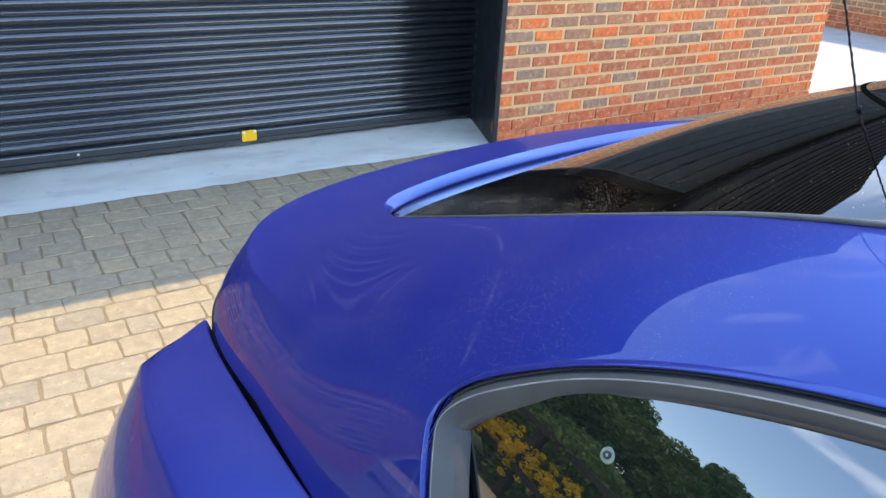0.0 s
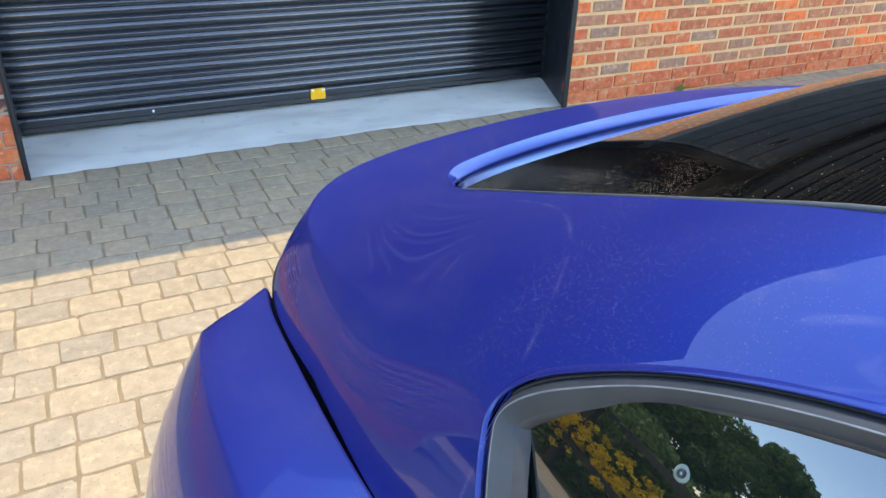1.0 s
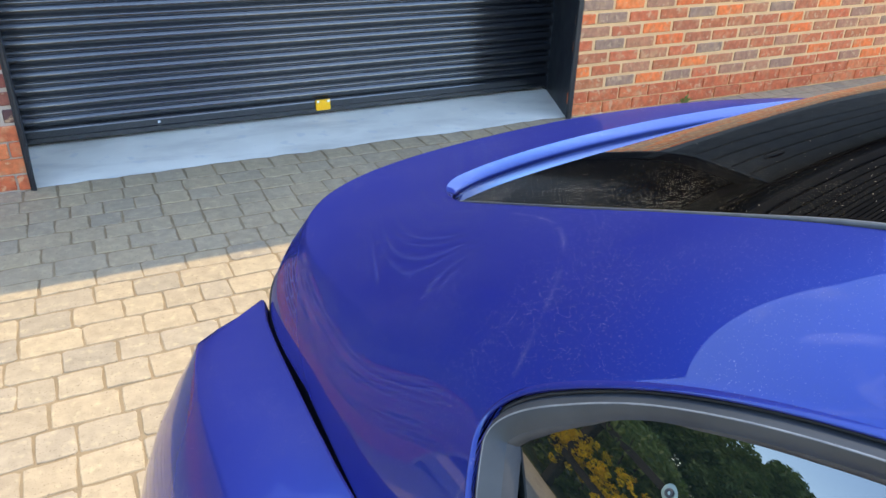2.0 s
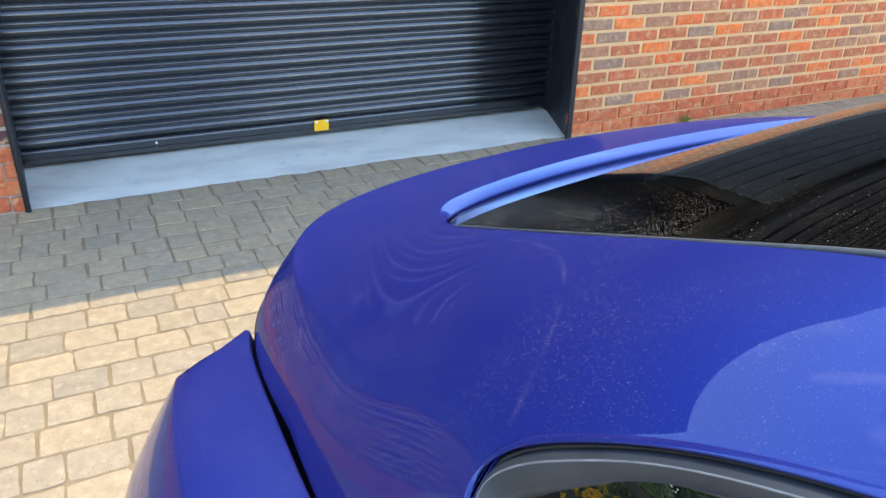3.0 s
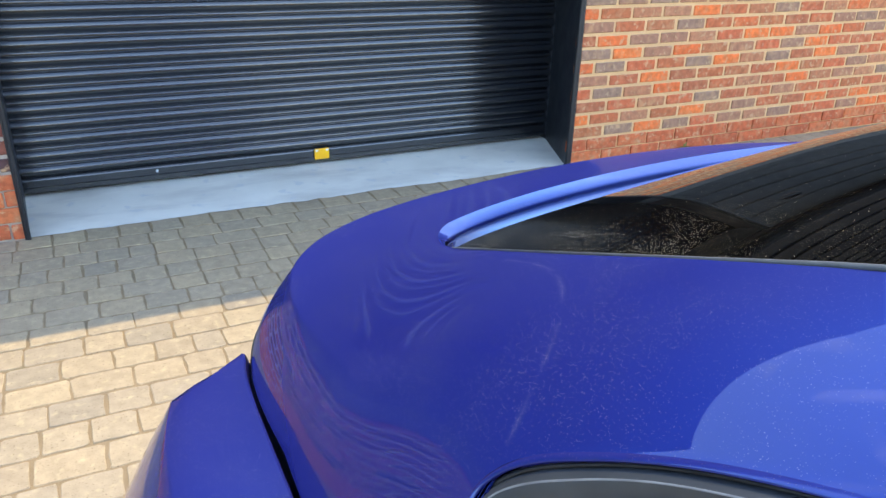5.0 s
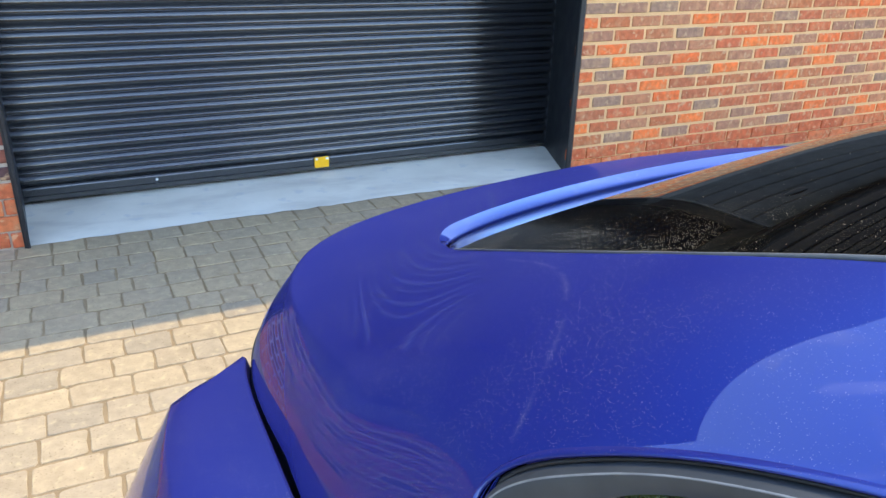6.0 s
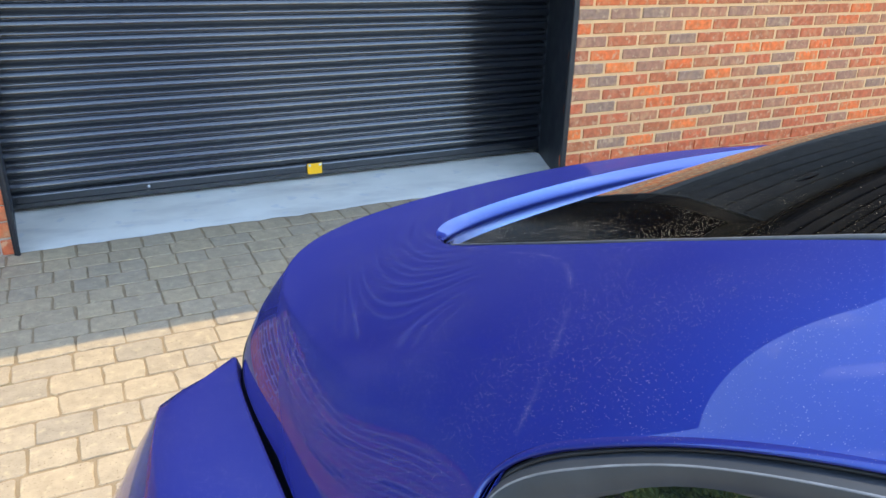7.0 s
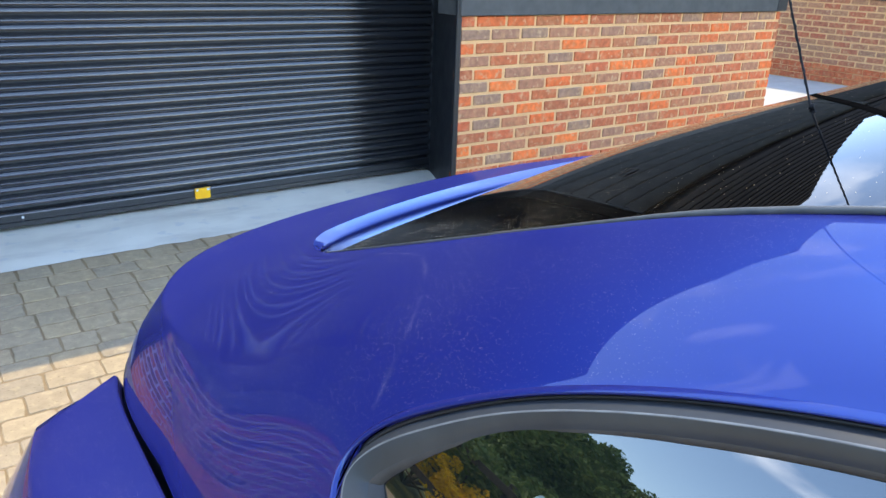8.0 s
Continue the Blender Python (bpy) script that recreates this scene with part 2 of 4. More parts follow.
def make_paver(name, rand):
    m = Mat(name, rough=0.9)
    base = m.ramp(m.rand() if rand else m.island(), (0.0, (0.355, 0.264, 0.156)), (0.3, (0.41, 0.300, 0.169)), (0.55, (0.36, 0.274, 0.169)), (0.8, (0.425, 0.312, 0.174)), (1.0, (0.315, 0.245, 0.157)))
    c = m.mix(1.0, base, m.ramp(m.noise(22, 8), (0.3, 0.86), (0.7, 1.14)), "MULTIPLY")
    pale = m.ramp(m.noise(34, 7), (0.55, 0.0), (0.70, 0.55))
    c = m.mix(pale, c, (0.55, 0.42, 0.225))
    pit = m.ramp(m.noise(140, 4), (0.60, 0.0), (0.70, 0.75))
    c = m.mix(pit, c, (0.17, 0.12, 0.07))
    m.put("Base Color", c).bump(m.noise(150, 6), 0.5, 0.003)
    return m.m


PAVER = make_paver("buff_tumbled_paver", True)
PAVER_FAR = make_paver("buff_tumbled_paver_far", False)


def make_joint():
    m = Mat("jointing_sand", rough=1.0)
    c = m.mix(m.ramp(m.noise(12, 6), (0.35, 0.0), (0.65, 1.0)), (0.31, 0.215, 0.110), (0.25, 0.175, 0.090))
    moss = m.ramp(m.noise(5, 6), (0.62, 0.0), (0.74, 0.35))
    c = m.mix(moss, c, (0.06, 0.075, 0.025))
    m.put("Base Color", c).bump(m.noise(300, 4), 0.8, 0.004)
    return m.m


JOINT = make_joint()


def make_concrete(name, a, b):
    m = Mat(name, rough=0.85)
    c = m.mix(m.ramp(m.noise(3.5, 7), (0.3, 0.0), (0.7, 1.0)), a, b)
    stain = m.ramp(m.noise(1.6, 6, m.stretch((1, 2.5, 1)), distort=0.3), (0.50, 0.0), (0.68, 0.4))
    c = m.mix(stain, c, (0.42, 0.36, 0.28))
    flake = m.ramp(m.noise(9, 8), (0.60, 0.0), (0.66, 0.5))
    c = m.mix(flake, c, (0.62, 0.60, 0.55))
    m.put("Base Color", c).bump(m.noise(60, 7), 0.25, 0.004)
    return m.m


CONCRETE = make_concrete("painted_concrete", (0.76, 0.70, 0.57), (0.86, 0.80, 0.66))
CONCRETE_PALE = make_concrete("pale_concrete", (0.44, 0.42, 0.38), (0.52, 0.49, 0.44))


def make_ground():
    m = Mat("rough_grass_ground", rough=1.0)
    c = m.mix(m.ramp(m.noise(1.3, 7), (0.35, 0.0), (0.65, 1.0)), (0.07, 0.10, 0.028), (0.12, 0.125, 0.05))
    c = m.mix(m.ramp(m.noise(14, 6), (0.5, 0.0), (0.75, 0.6)), c, (0.16, 0.13, 0.07))
    m.put("Base Color", c).bump(m.noise(20, 6), 0.8, 0.05)
    return m.m


GROUND = make_ground()
SLIVER_BLACK = make_plain("sliver_black", (0.004, 0.0035, 0.003), (0.008, 0.007, 0.006), 0.9, 200, spec=0.1)
PATH_MAT = make_plain("tan_gravel", (0.36, 0.29, 0.20), (0.46, 0.38, 0.27), 0.95, 8, 0.6)
BARK = make_plain("brown_bark", (0.09, 0.065, 0.045), (0.16, 0.12, 0.085), 0.9, 12, 0.8, 0.0, 0.01)
FENCE_WOOD = make_plain("dark_fence_wood", (0.035, 0.027, 0.02), (0.06, 0.047, 0.036), 0.8, 20, 0.5)


def make_leaf(name, a, b, glow=0.35):
    m = Mat(name, rough=0.55)
    c = m.mix(m.island(), a, b)
    m.put("Base Color", c)
    t = m.n.new("ShaderNodeBsdfTranslucent")
    m.l.new(c, t.inputs["Color"])
    mx = m.n.new("ShaderNodeMixShader")
    mx.inputs["Fac"].default_value = glow
    m.l.new(m.b.outputs["BSDF"], mx.inputs[1])
    m.l.new(t.outputs["BSDF"], mx.inputs[2])
    m.l.new(mx.outputs["Shader"], m.n["Material Output"].inputs["Surface"])
    return m.m


LEAF = make_leaf("green_leaf", (0.10, 0.16, 0.028), (0.22, 0.26, 0.065))
LEAF_DARK = make_leaf("dark_green_leaf", (0.07, 0.125, 0.028), (0.15, 0.20, 0.05))
BLOOM = make_leaf("yellow_blossom", (0.82, 0.52, 0.004), (0.90, 0.66, 0.01), 0.25)
TILE = make_plain("charcoal_roof_tile", (0.008, 0.0083, 0.009), (0.015, 0.0155, 0.0165), 0.85, 6, 0.3, spec=0.05)


# ---- building helpers ----
def mesh(name, verts, faces, material, smooth=False):
    me = bpy.data.meshes.new(name)
    me.from_pydata([tuple(v) for v in verts], [], [tuple(f) for f in faces])
    me.materials.append(material)
    if smooth:
        me.polygons.foreach_set("use_smooth", [True] * len(me.polygons))
    me.update()
    return me


def part(name, me, parent, label="", at=None):
    """Links a mesh as one object under a thing or a part; its vertices are in world metres unless at is given."""
    ob = new(name, me)
    if parent is not None:
        ob.parent = parent
        base = Vector((0, 0, 0))
        p = parent
        while p is not None:
            base += p.location
            p = p.parent
        ob.location = (Vector(at) if at else Vector((0, 0, 0))) - base
    elif at:
        ob.location = at
    if label:
        tagged(ob, label)
    return ob


def thing(name, at, label, category, group="", kind=""):
    ob = new(name)
    ob.location = at
    ob.empty_display_size = 0.1
    return tagged(ob, label, category, group, kind)


def box(x0, x1, y0, y1, z0, z1, bevel=0.0):
    """Vertices and faces of a box, with chamfered upright and level edges if bevel is given."""
    if bevel <= 0:
        v = [(x, y, z) for z in (z0, z1) for x, y in ((x0, y0), (x1, y0), (x1, y1), (x0, y1))]
        return v, [(0, 3, 2, 1), (4, 5, 6, 7), (0, 1, 5, 4), (1, 2, 6, 5), (2, 3, 7, 6), (3, 0, 4, 7)]
    bm = bmesh.new()
    bmesh.ops.create_cube(bm, size=1.0)
    for q in bm.verts:
        q.co = Vector(((x0 + x1) / 2 + q.co.x * (x1 - x0), (y0 + y1) / 2 + q.co.y * (y1 - y0), (z0 + z1) / 2 + q.co.z * (z1 - z0)))
    bmesh.ops.bevel(bm, geom=bm.edges[:], offset=bevel, segments=1, affect="EDGES")
    bm.verts.index_update()
    out = [tuple(q.co) for q in bm.verts], [tuple(w.index for w in fc.verts) for fc in bm.faces]
    bm.free()
    return out


def join(*chunks):
    v, f = [], []
    for cv, cf in chunks:
        n = len(v)
        v += list(cv)
        f += [tuple(i + n for i in q) for q in cf]
    return v, f


def grid(rows, closed=False, flip=False):
    """Faces over equal rows of points."""
    n = len(rows[0])
    v = [p for r in rows for p in r]
    f = []
    m = len(rows)
    for i in range(m if closed else m - 1):
        for j in range(n - 1):
            a, b = i * n + j, ((i + 1) % m) * n + j
            q = (a, b, b + 1, a + 1)
            f.append(q[::-1] if flip else q)
    return v, f


def tube(points, radius, sides=8, caps=True):
    pts = [Vector(p) for p in points]
    rr = radius if isinstance(radius, (list, tuple)) else [radius] * len(pts)
    rows = []
    for i, p in enumerate(pts):
        d = (pts[min(i + 1, len(pts) - 1)] - pts[max(i - 1, 0)]).normalized()
        u = d.cross(Vector((0.31, 0.2, 1)) if abs(d.z) < 0.9 else Vector((1, 0.2, 0))).normalized()
        w = d.cross(u)
        rows.append([tuple(p + (u * math.cos(2 * math.pi * k / sides) + w * math.sin(2 * math.pi * k / sides)) * rr[i]) for k in range(sides + 1)])
    v, f = grid(rows)
    if caps:
        n = sides + 1
        f.append(tuple(range(n - 2, -1, -1)))
        f.append(tuple((len(rows) - 1) * n + k for k in range(sides)))
    return v, f


def lathe(profile, centre, axis, sides=32):
    """Turns (radius, along) pairs round an axis."""
    a = Vector(axis).normalized()
    u = a.orthogonal().normalized()
    w = a.cross(u)
    c = Vector(centre)
    rows = []
    for k in range(sides):
        g = 2 * math.pi * k / sides
        d = u * math.cos(g) + w * math.sin(g)
        rows.append([tuple(c + d * r + a * h) for r, h in profile])
    return grid(rows, closed=True)


def prism(pts, z0, z1):
    n = len(pts)
    v = [(x, y, z0) for x, y in pts] + [(x, y, z1) for x, y in pts]
    return v, [tuple(range(n - 1, -1, -1)), tuple(range(n, 2 * n))] + [(i, (i + 1) % n, n + (i + 1) % n, n + i) for i in range(n)]


# ---- ground, drive and apron ----
ground = part("ground", mesh("ground", [(-600, -600, -0.06), (600, -600, -0.06), (600, 600, -0.06), (-600, 600, -0.06)], [(0, 1, 2, 3)], GROUND), None)
tagged(ground, "rough grass ground round the yard", "ground", kind="structure")

DX0, DX1, DY0, DY1 = -5.6, 7.3, -9.0, 0.05
drive = part("pavement", mesh("pavement", *box(DX0, DX1, DY0, DY1, -0.10, -0.0032), JOINT), None)
tagged(drive, "buff tumbled block paving with sandy joints", "paving", kind="structure")

apron = part("apron", mesh("apron", *join(box(-3.3, 3.13, 0.05, 0.95, -0.10, 0.002)), CONCRETE), None)
tagged(apron, "blue-grey painted concrete strip before the garage door", "concrete apron", kind="structure")
# ragged painted edge where the concrete meets the blocks
xs = [-3.3 + 0.03 * k for k in range(215)]
low = [(x, 0.05 - 0.015 - 0.05 * (0.5 + 0.5 * noise.noise((x * 2.3, 0, 0))) - 0.020 * noise.noise((x * 11, 1, 0)), 0.0035) for x in xs]
part("apron_edge", mesh("apron_edge", *grid([[(x, 0.06, 0.0035) for x in xs], low], flip=False), CONCRETE), apron)
passage = part("passage_floor", mesh("passage_floor", *box(3.13, 7.3, 0.05, 9.0, -0.10, 0.0), CONCRETE_PALE), None)
tagged(passage, "pale sunlit concrete floor between the buildings", "concrete floor", kind="structure")

# ---- garage building ----
AX, LX = 0.02, -2.83            # the two brick corners of the opening
END = 3.13                      # free end of the brick panel
WALL_TOP = 1.05
EAVE, RIDGE = 2.20, 5.33
BL = -5.15                      # left end of the building
DOOR_Y = 0.562
BR, CO = 0.225, 0.075
wall_r = part("wall_right", mesh("wall_right", *prism([(AX + 0.012, 0.002), (END - 0.004, 0.002), (END - 0.004, 0.22), (AX + 0.13, 0.22)], -0.1, WALL_TOP - 0.004), MORTAR), None)
tagged(wall_r, "low wall of mixed orange and purple-grey bricks", "brick wall", kind="structure")
wall_l = part("wall_left", mesh("wall_left", *box(BL, LX - 0.004, 0.002, 0.22, -0.1, WALL_TOP - 0.004), MORTAR_GREY), None)
tagged(wall_l, "low brick wall beside the garage opening", "brick wall", kind="structure")

# splayed black boards that line the opening
jamb_r = part("jamb_right", mesh("jamb_right", *prism([(AX - 0.014, -0.012), (AX + 0.02, -0.012), (0.275, DOOR_Y + 0.1), (0.225, DOOR_Y + 0.1), (0.225, DOOR_Y - 0.02)], 0.0, 2.12), JAMB), None)
tagged(jamb_r, "black painted board lining the garage opening", "door jamb", kind="structure")
jamb_l = part("jamb_left", mesh("jamb_left", *prism([(LX - 0.012, -0.012), (LX + 0.010, -0.012), (LX - 0.026, DOOR_Y + 0.1), (LX - 0.07, DOOR_Y + 0.1)], 0.0, 2.12), JAMB), None)
tagged(jamb_l, "black painted board lining the garage opening", "door jamb", kind="structure")
part("edge_bead", mesh("edge_bead", *box(LX - 0.004, LX + 0.012, -0.02, -0.004, 0.0, 2.12, 0.003), JAMB), jamb_l)
part("edge_bead", mesh("edge_bead", *box(AX - 0.018, AX + 0.012, -0.02, -0.004, 0.0, 2.12, 0.003), JAMB), jamb_r)

# grey sill board over the bricks, weatherboards above
sill = part("sill_board", mesh("sill_board", *box(AX, END + 0.02, -0.028, 0.20, WALL_TOP, WALL_TOP + 0.15, 0.004), SILL_GREY), None)
tagged(sill, "grey painted timber sill board on the bricks", "sill", kind="structure")
sill2 = part("sill_board", mesh("sill_board_left", *box(BL, LX - 0.04, -0.028, 0.20, WALL_TOP, WALL_TOP + 0.15, 0.004), SILL_GREY), None)
tagged(sill2, "grey painted timber sill board on the bricks", "sill", kind="structure")
post = part("corner_post", mesh("corner_post", *box(END - 0.10, END + 0.028, -0.034, 0.10, WALL_TOP + 0.005, EAVE, 0.006), JAMB), None)
tagged(post, "black painted timber corner post", "post", kind="structure")


def boards(x0, x1, z0, z1):
    out = []
    z = z0
    while z < z1 - 0.02:
        out.append(([(x0, -0.030, z), (x1, -0.030, z), (x1, -0.008, min(z + 0.165, z1)), (x0, -0.008, min(z + 0.165, z1)), (x0, 0.06, z), (x1, 0.06, z), (x1, 0.06, min(z + 0.165, z1)), (x0, 0.06, min(z + 0.165, z1))],
                    [(0, 1, 2, 3), (4, 7, 6, 5), (0, 4, 5, 1), (3, 2, 6, 7), (0, 3, 7, 4), (1, 5, 6, 2)]))
        z += 0.15
    return out


upper = part("wall_upper", mesh("wall_upper", *box(BL, END - 0.01, 0.07, 0.2, 2.12, EAVE), JAMB), None)
tagged(upper, "black timber wall over the garage opening", "timber wall", kind="structure")
for x0, x1, z0 in ((AX + 0.01, END - 0.10, WALL_TOP + 0.155), (BL, LX - 0.045, WALL_TOP + 0.155)):
    for cv, cf in boards(x0, x1, z0, 2.12):
        part("weatherboard", mesh("weatherboard", cv, cf, CLAD), upper)
for cv, cf in boards(BL, END - 0.10, 2.125, EAVE):
    part("weatherboard", mesh("weatherboard", cv, cf, CLAD), upper)
backs = part("wall_back", mesh("wall_back", *join(box(BL, END, 5.4, 5.6, -0.1, EAVE), box(BL, BL + 0.15, 0.2, 5.4, -0.1, EAVE), box(END - 0.22, END - 0.004, 0.22, 5.4, -0.1, WALL_TOP), box(END - 0.16, END - 0.02, 0.1, 5.4, WALL_TOP, EAVE)), CLAD), None)
tagged(backs, "black boarded walls round the garage", "timber wall", kind="structure")
ceil_g = part("ceiling", mesh("ceiling", *box(BL + 0.1, END - 0.02, 0.2, 5.4, EAVE - 0.03, EAVE), JAMB), None)
tagged(ceil_g, "dark ceiling inside the garage", "ceiling", kind="structure")
chunks = []
RL, RR = BL - 0.2, END + 0.25
HIP_A, HIP_B, TOP_R = Vector((-4.83, 2.0, 3.62)), Vector((0.77, 2.8, RIDGE - 0.07)), Vector((RR, 2.8, RIDGE + 0.03))
# front slope in lapped courses, from the eaves up to the bent hip and the ridge
NCOURSE = 18
for c in range(NCOURSE):
    low, high = [], []
    for k in range(25):
        a = k / 24
        e = Vector((RL + (RR - RL) * a, -0.06, EAVE + 0.01))
        t = HIP_A.lerp(HIP_B, a / 0.68) if a < 0.68 else HIP_B.lerp(TOP_R, (a - 0.68) / 0.32)
        low.append(e.lerp(t, c / NCOURSE) + Vector((0, -0.014, 0.012)))
        high.append(e.lerp(t, (c + 1.06) / NCOURSE))
    butt = [p + Vector((0, 0.012, -0.016)) for p in low]
    chunks.append(grid([[tuple(p) for p in r] for r in (butt, low, high)], flip=True))
chunks.append(([tuple(HIP_A), tuple(HIP_B), tuple(TOP_R), (RR, 5.7, EAVE), (RL, 5.7, EAVE), (RL, -0.06, EAVE)], [(0, 1, 3, 4), (1, 2, 3), (0, 4, 5)]))
chunks.append(([(END - 0.05, 0, EAVE), (END - 0.05, 5.6, EAVE), (END - 0.05, 2.8, RIDGE)], [(0, 1, 2)]))
roof_g = part("roof", mesh("roof", *join(*chunks), TILE), None)
tagged(roof_g, "charcoal tiled garage roof", "roof", kind="structure")
gut = part("gutter", mesh("gutter", *tube([(RL, -0.09, EAVE - 0.02), (END + 0.2, -0.09, EAVE - 0.02)], 0.05, 10), TILE), None)
tagged(gut, "black half-round gutter along the eaves", "gutter", kind="structure")

# roller door: a curtain of hollow curved slats, pitch 77 mm
door = thing("roller_door", (-1.3, DOOR_Y, 0.02), "anthracite roller garage door with curved horizontal slats, shut", "garage door")
P = 0.0768


def slat_profile():
    # from the top hinge downwards: joint, upright flat, sloping crown, undercut
    pr = [(0.010, 0.0768), (0.010, 0.0752), (0.0015, 0.0745), (0.0005, 0.0735), (0.0000, 0.0610), (0.0015, 0.0598), (0.0030, 0.0588), (-0.0010, 0.0572), (-0.0050, 0.0545), (-0.0085, 0.0510), (-0.0115, 0.0465), (-0.0135, 0.0415),
          (-0.0148, 0.0360), (-0.0150, 0.0310), (-0.0140, 0.0265), (-0.0110, 0.0220), (-0.0070, 0.0175), (-0.0020, 0.0120), (0.0040, 0.0060), (0.0090, 0.0020), (0.0100, 0.0)]
    return pr


SX0, SX1 = LX - 0.045, 0.27
pr = slat_profile()
rows = [[(x, y, z) for y, z in pr] for x in (SX0, SX1)]
slat_me = mesh("slat", *grid(rows), SLAT, True)
for k in range(26):
    part("slat", slat_me, door, "", (0, DOOR_Y, 0.098 + k * P))
bot = [(0.012, 0.075), (0.002, 0.072), (-0.004, 0.066), (-0.006, 0.060), (-0.006, 0.028), (-0.012, 0.024), (-0.013, 0.006), (-0.008, 0.0), (0.012, 0.0)]
part("bottom_rail", mesh("bottom_rail", *grid([[(x, DOOR_Y + y, 0.024 + z) for y, z in bot] for x in (SX0, SX1)]), SLAT), door, "dark bottom rail of the door")
tag_o = part("marker", mesh("marker", *box(-1.357, -1.270, DOOR_Y - 0.022, DOOR_Y - 0.008, 0.036, 0.099, 0.004), YELLOW), door, "yellow plastic marker plate")
part("marker_corner", mesh("marker_corner", *box(-1.352, -1.337, DOOR_Y - 0.024, DOOR_Y - 0.020, 0.083, 0.096, 0.002), WHITE_PLASTIC), tag_o)
part("marker_corner", mesh("marker_corner", *box(-1.291, -1.274, DOOR_Y - 0.024, DOOR_Y - 0.020, 0.083, 0.096, 0.002), WHITE_PLASTIC), tag_o)
part("bolt", mesh("bolt", *lathe([(0.0001, 0.010), (0.005, 0.009), (0.007, 0.004), (0.007, 0.0)], (-2.216, DOOR_Y - 0.006, 0.07), (0, -1, 0), 12), WHITE_PLASTIC), door, "pale bolt head")

# ---- wing beyond the passage ----
WX = 7.25
wing = part("wall_wing", mesh("wall_wing", *box(WX + 0.002, WX + 0.22, -3.0, 8.0, -0.1, WALL_TOP - 0.004), MORTAR), None)
tagged(wing, "brick base wall of the wing across the passage", "brick wall", kind="structure")
wing_top = part("wall_wing_upper", mesh("wall_wing_upper", *join(box(WX - 0.02, WX + 0.2, -3.0, 8.0, WALL_TOP, WALL_TOP + 0.15), box(WX + 0.02, WX + 0.2, -3.0, 8.0, WALL_TOP + 0.15, 2.5), box(WX + 0.2, WX + 4.4, 7.8, 8.0, 0, 2.5), box(WX + 0.2, WX + 4.4, -3.0, -2.8, 0, 2.5), box(WX + 4.2, WX + 4.4, -2.8, 7.8, 0, 2.5), ([(WX + 0.02, -2.9, 2.5), (WX + 4.4, -2.9, 2.5), (WX + 2.2, -2.9, 4.5), (WX + 0.02, 7.9, 2.5), (WX + 4.4, 7.9, 2.5), (WX + 2.2, 7.9, 4.5)], [(0, 1, 2), (3, 5, 4)])), CLAD), None)
tagged(wing_top, "black boarded upper wall of the wing", "timber wall", kind="structure")
wing_roof = part("roof_wing", mesh("roof_wing", [(WX - 0.2, -3.2, 2.5), (WX - 0.2, 8.2, 2.5), (WX + 2.2, 8.2, 4.6), (WX + 2.2, -3.2, 4.6), (WX + 4.6, 8.2, 2.5), (WX + 4.6, -3.2, 2.5)], [(0, 3, 2, 1), (3, 5, 4, 2)], TILE), None)
tagged(wing_roof, "charcoal tiled roof of the wing", "roof", kind="structure")

# ---- the car ----
CX = -1.80                      # its middle line; the tail points to the garage
RY = -3.05                      # where the pane's rear corner begins
HALF_IN, BACK_IN, M_IN = 0.46, 0.194, 6.0
HALF_LIP, BACK_LIP, M_LIP = 0.6534, 0.440, 3.1       # plan of the shell's lower edge round the tail
HALF_EDGE, BACK_EDGE, M_EDGE = 0.6045, 0.390, 3.9    # plan of the sharp edge round the tail
FRONT = -4.35                   # front edge of the roof
car = thing("coupe_car", (CX, -4.4, 0.0), "small glossy blue coupe with a black rear window, dusty on top", "car")


def ease(a, b, v):
    k = min(1.0, max(0.0, (v - a) / (b - a)))
    return k * k * (3 - 2 * k)


def z_edge(y):
    d = -2.9 - y
    s = d if d < 0.42 else 0.42 + 0.28 * (1 - math.exp(-(d - 0.42) / 0.28))
    return 1.06 + 0.39 * s


def z_pane(x, y):
    q = (x - CX) / HALF_IN
    c = 0.044 + 0.031 * ease(-2.85, -3.15, y)
    return z_edge(y) + (c + 0.014 * q * q) * (1 - q * q)


def between(y, a, b, c):
    """A smooth value along the flank from its amounts at the pane's rear corner, behind the window and over the window."""
    return a + (b - a) * ease(RY, -3.22, y) + (c - b) * ease(-3.20, -3.38, y)


def lip_z(y):
    """Height of the shell's lower edge, which climbs from the tail towards the window."""
    return 0.951 + 0.140 * max(0.0, -2.86 - y)


def edge_z(y):
    """Height of the sharp edge along flank and tail."""
    if y <= RY:
        return 1.0460 + 0.237 * (RY - y)
    d = y - RY
    return 1.0460 - 0.058 * (1 - math.exp(-0.237 * d / 0.058))


def edge_half(y):
    return HALF_EDGE + 0.124 * (RY - y)


def lip_half(y):
    return HALF_LIP + 0.10 * max(0.0, RY - y) - 0.55 * max(0.0, RY - y) ** 2 if y > -3.20 else 0.6560


def win_top(y):
    """Upper outline of the side window's opening, ahead of its rounded corner."""
    return z_edge(y) - 0.035 - 0.037 * math.exp((y + 3.312) / 0.12)


WIN_FOOT, WIN_FOOT_Z = -3.356, 1.020


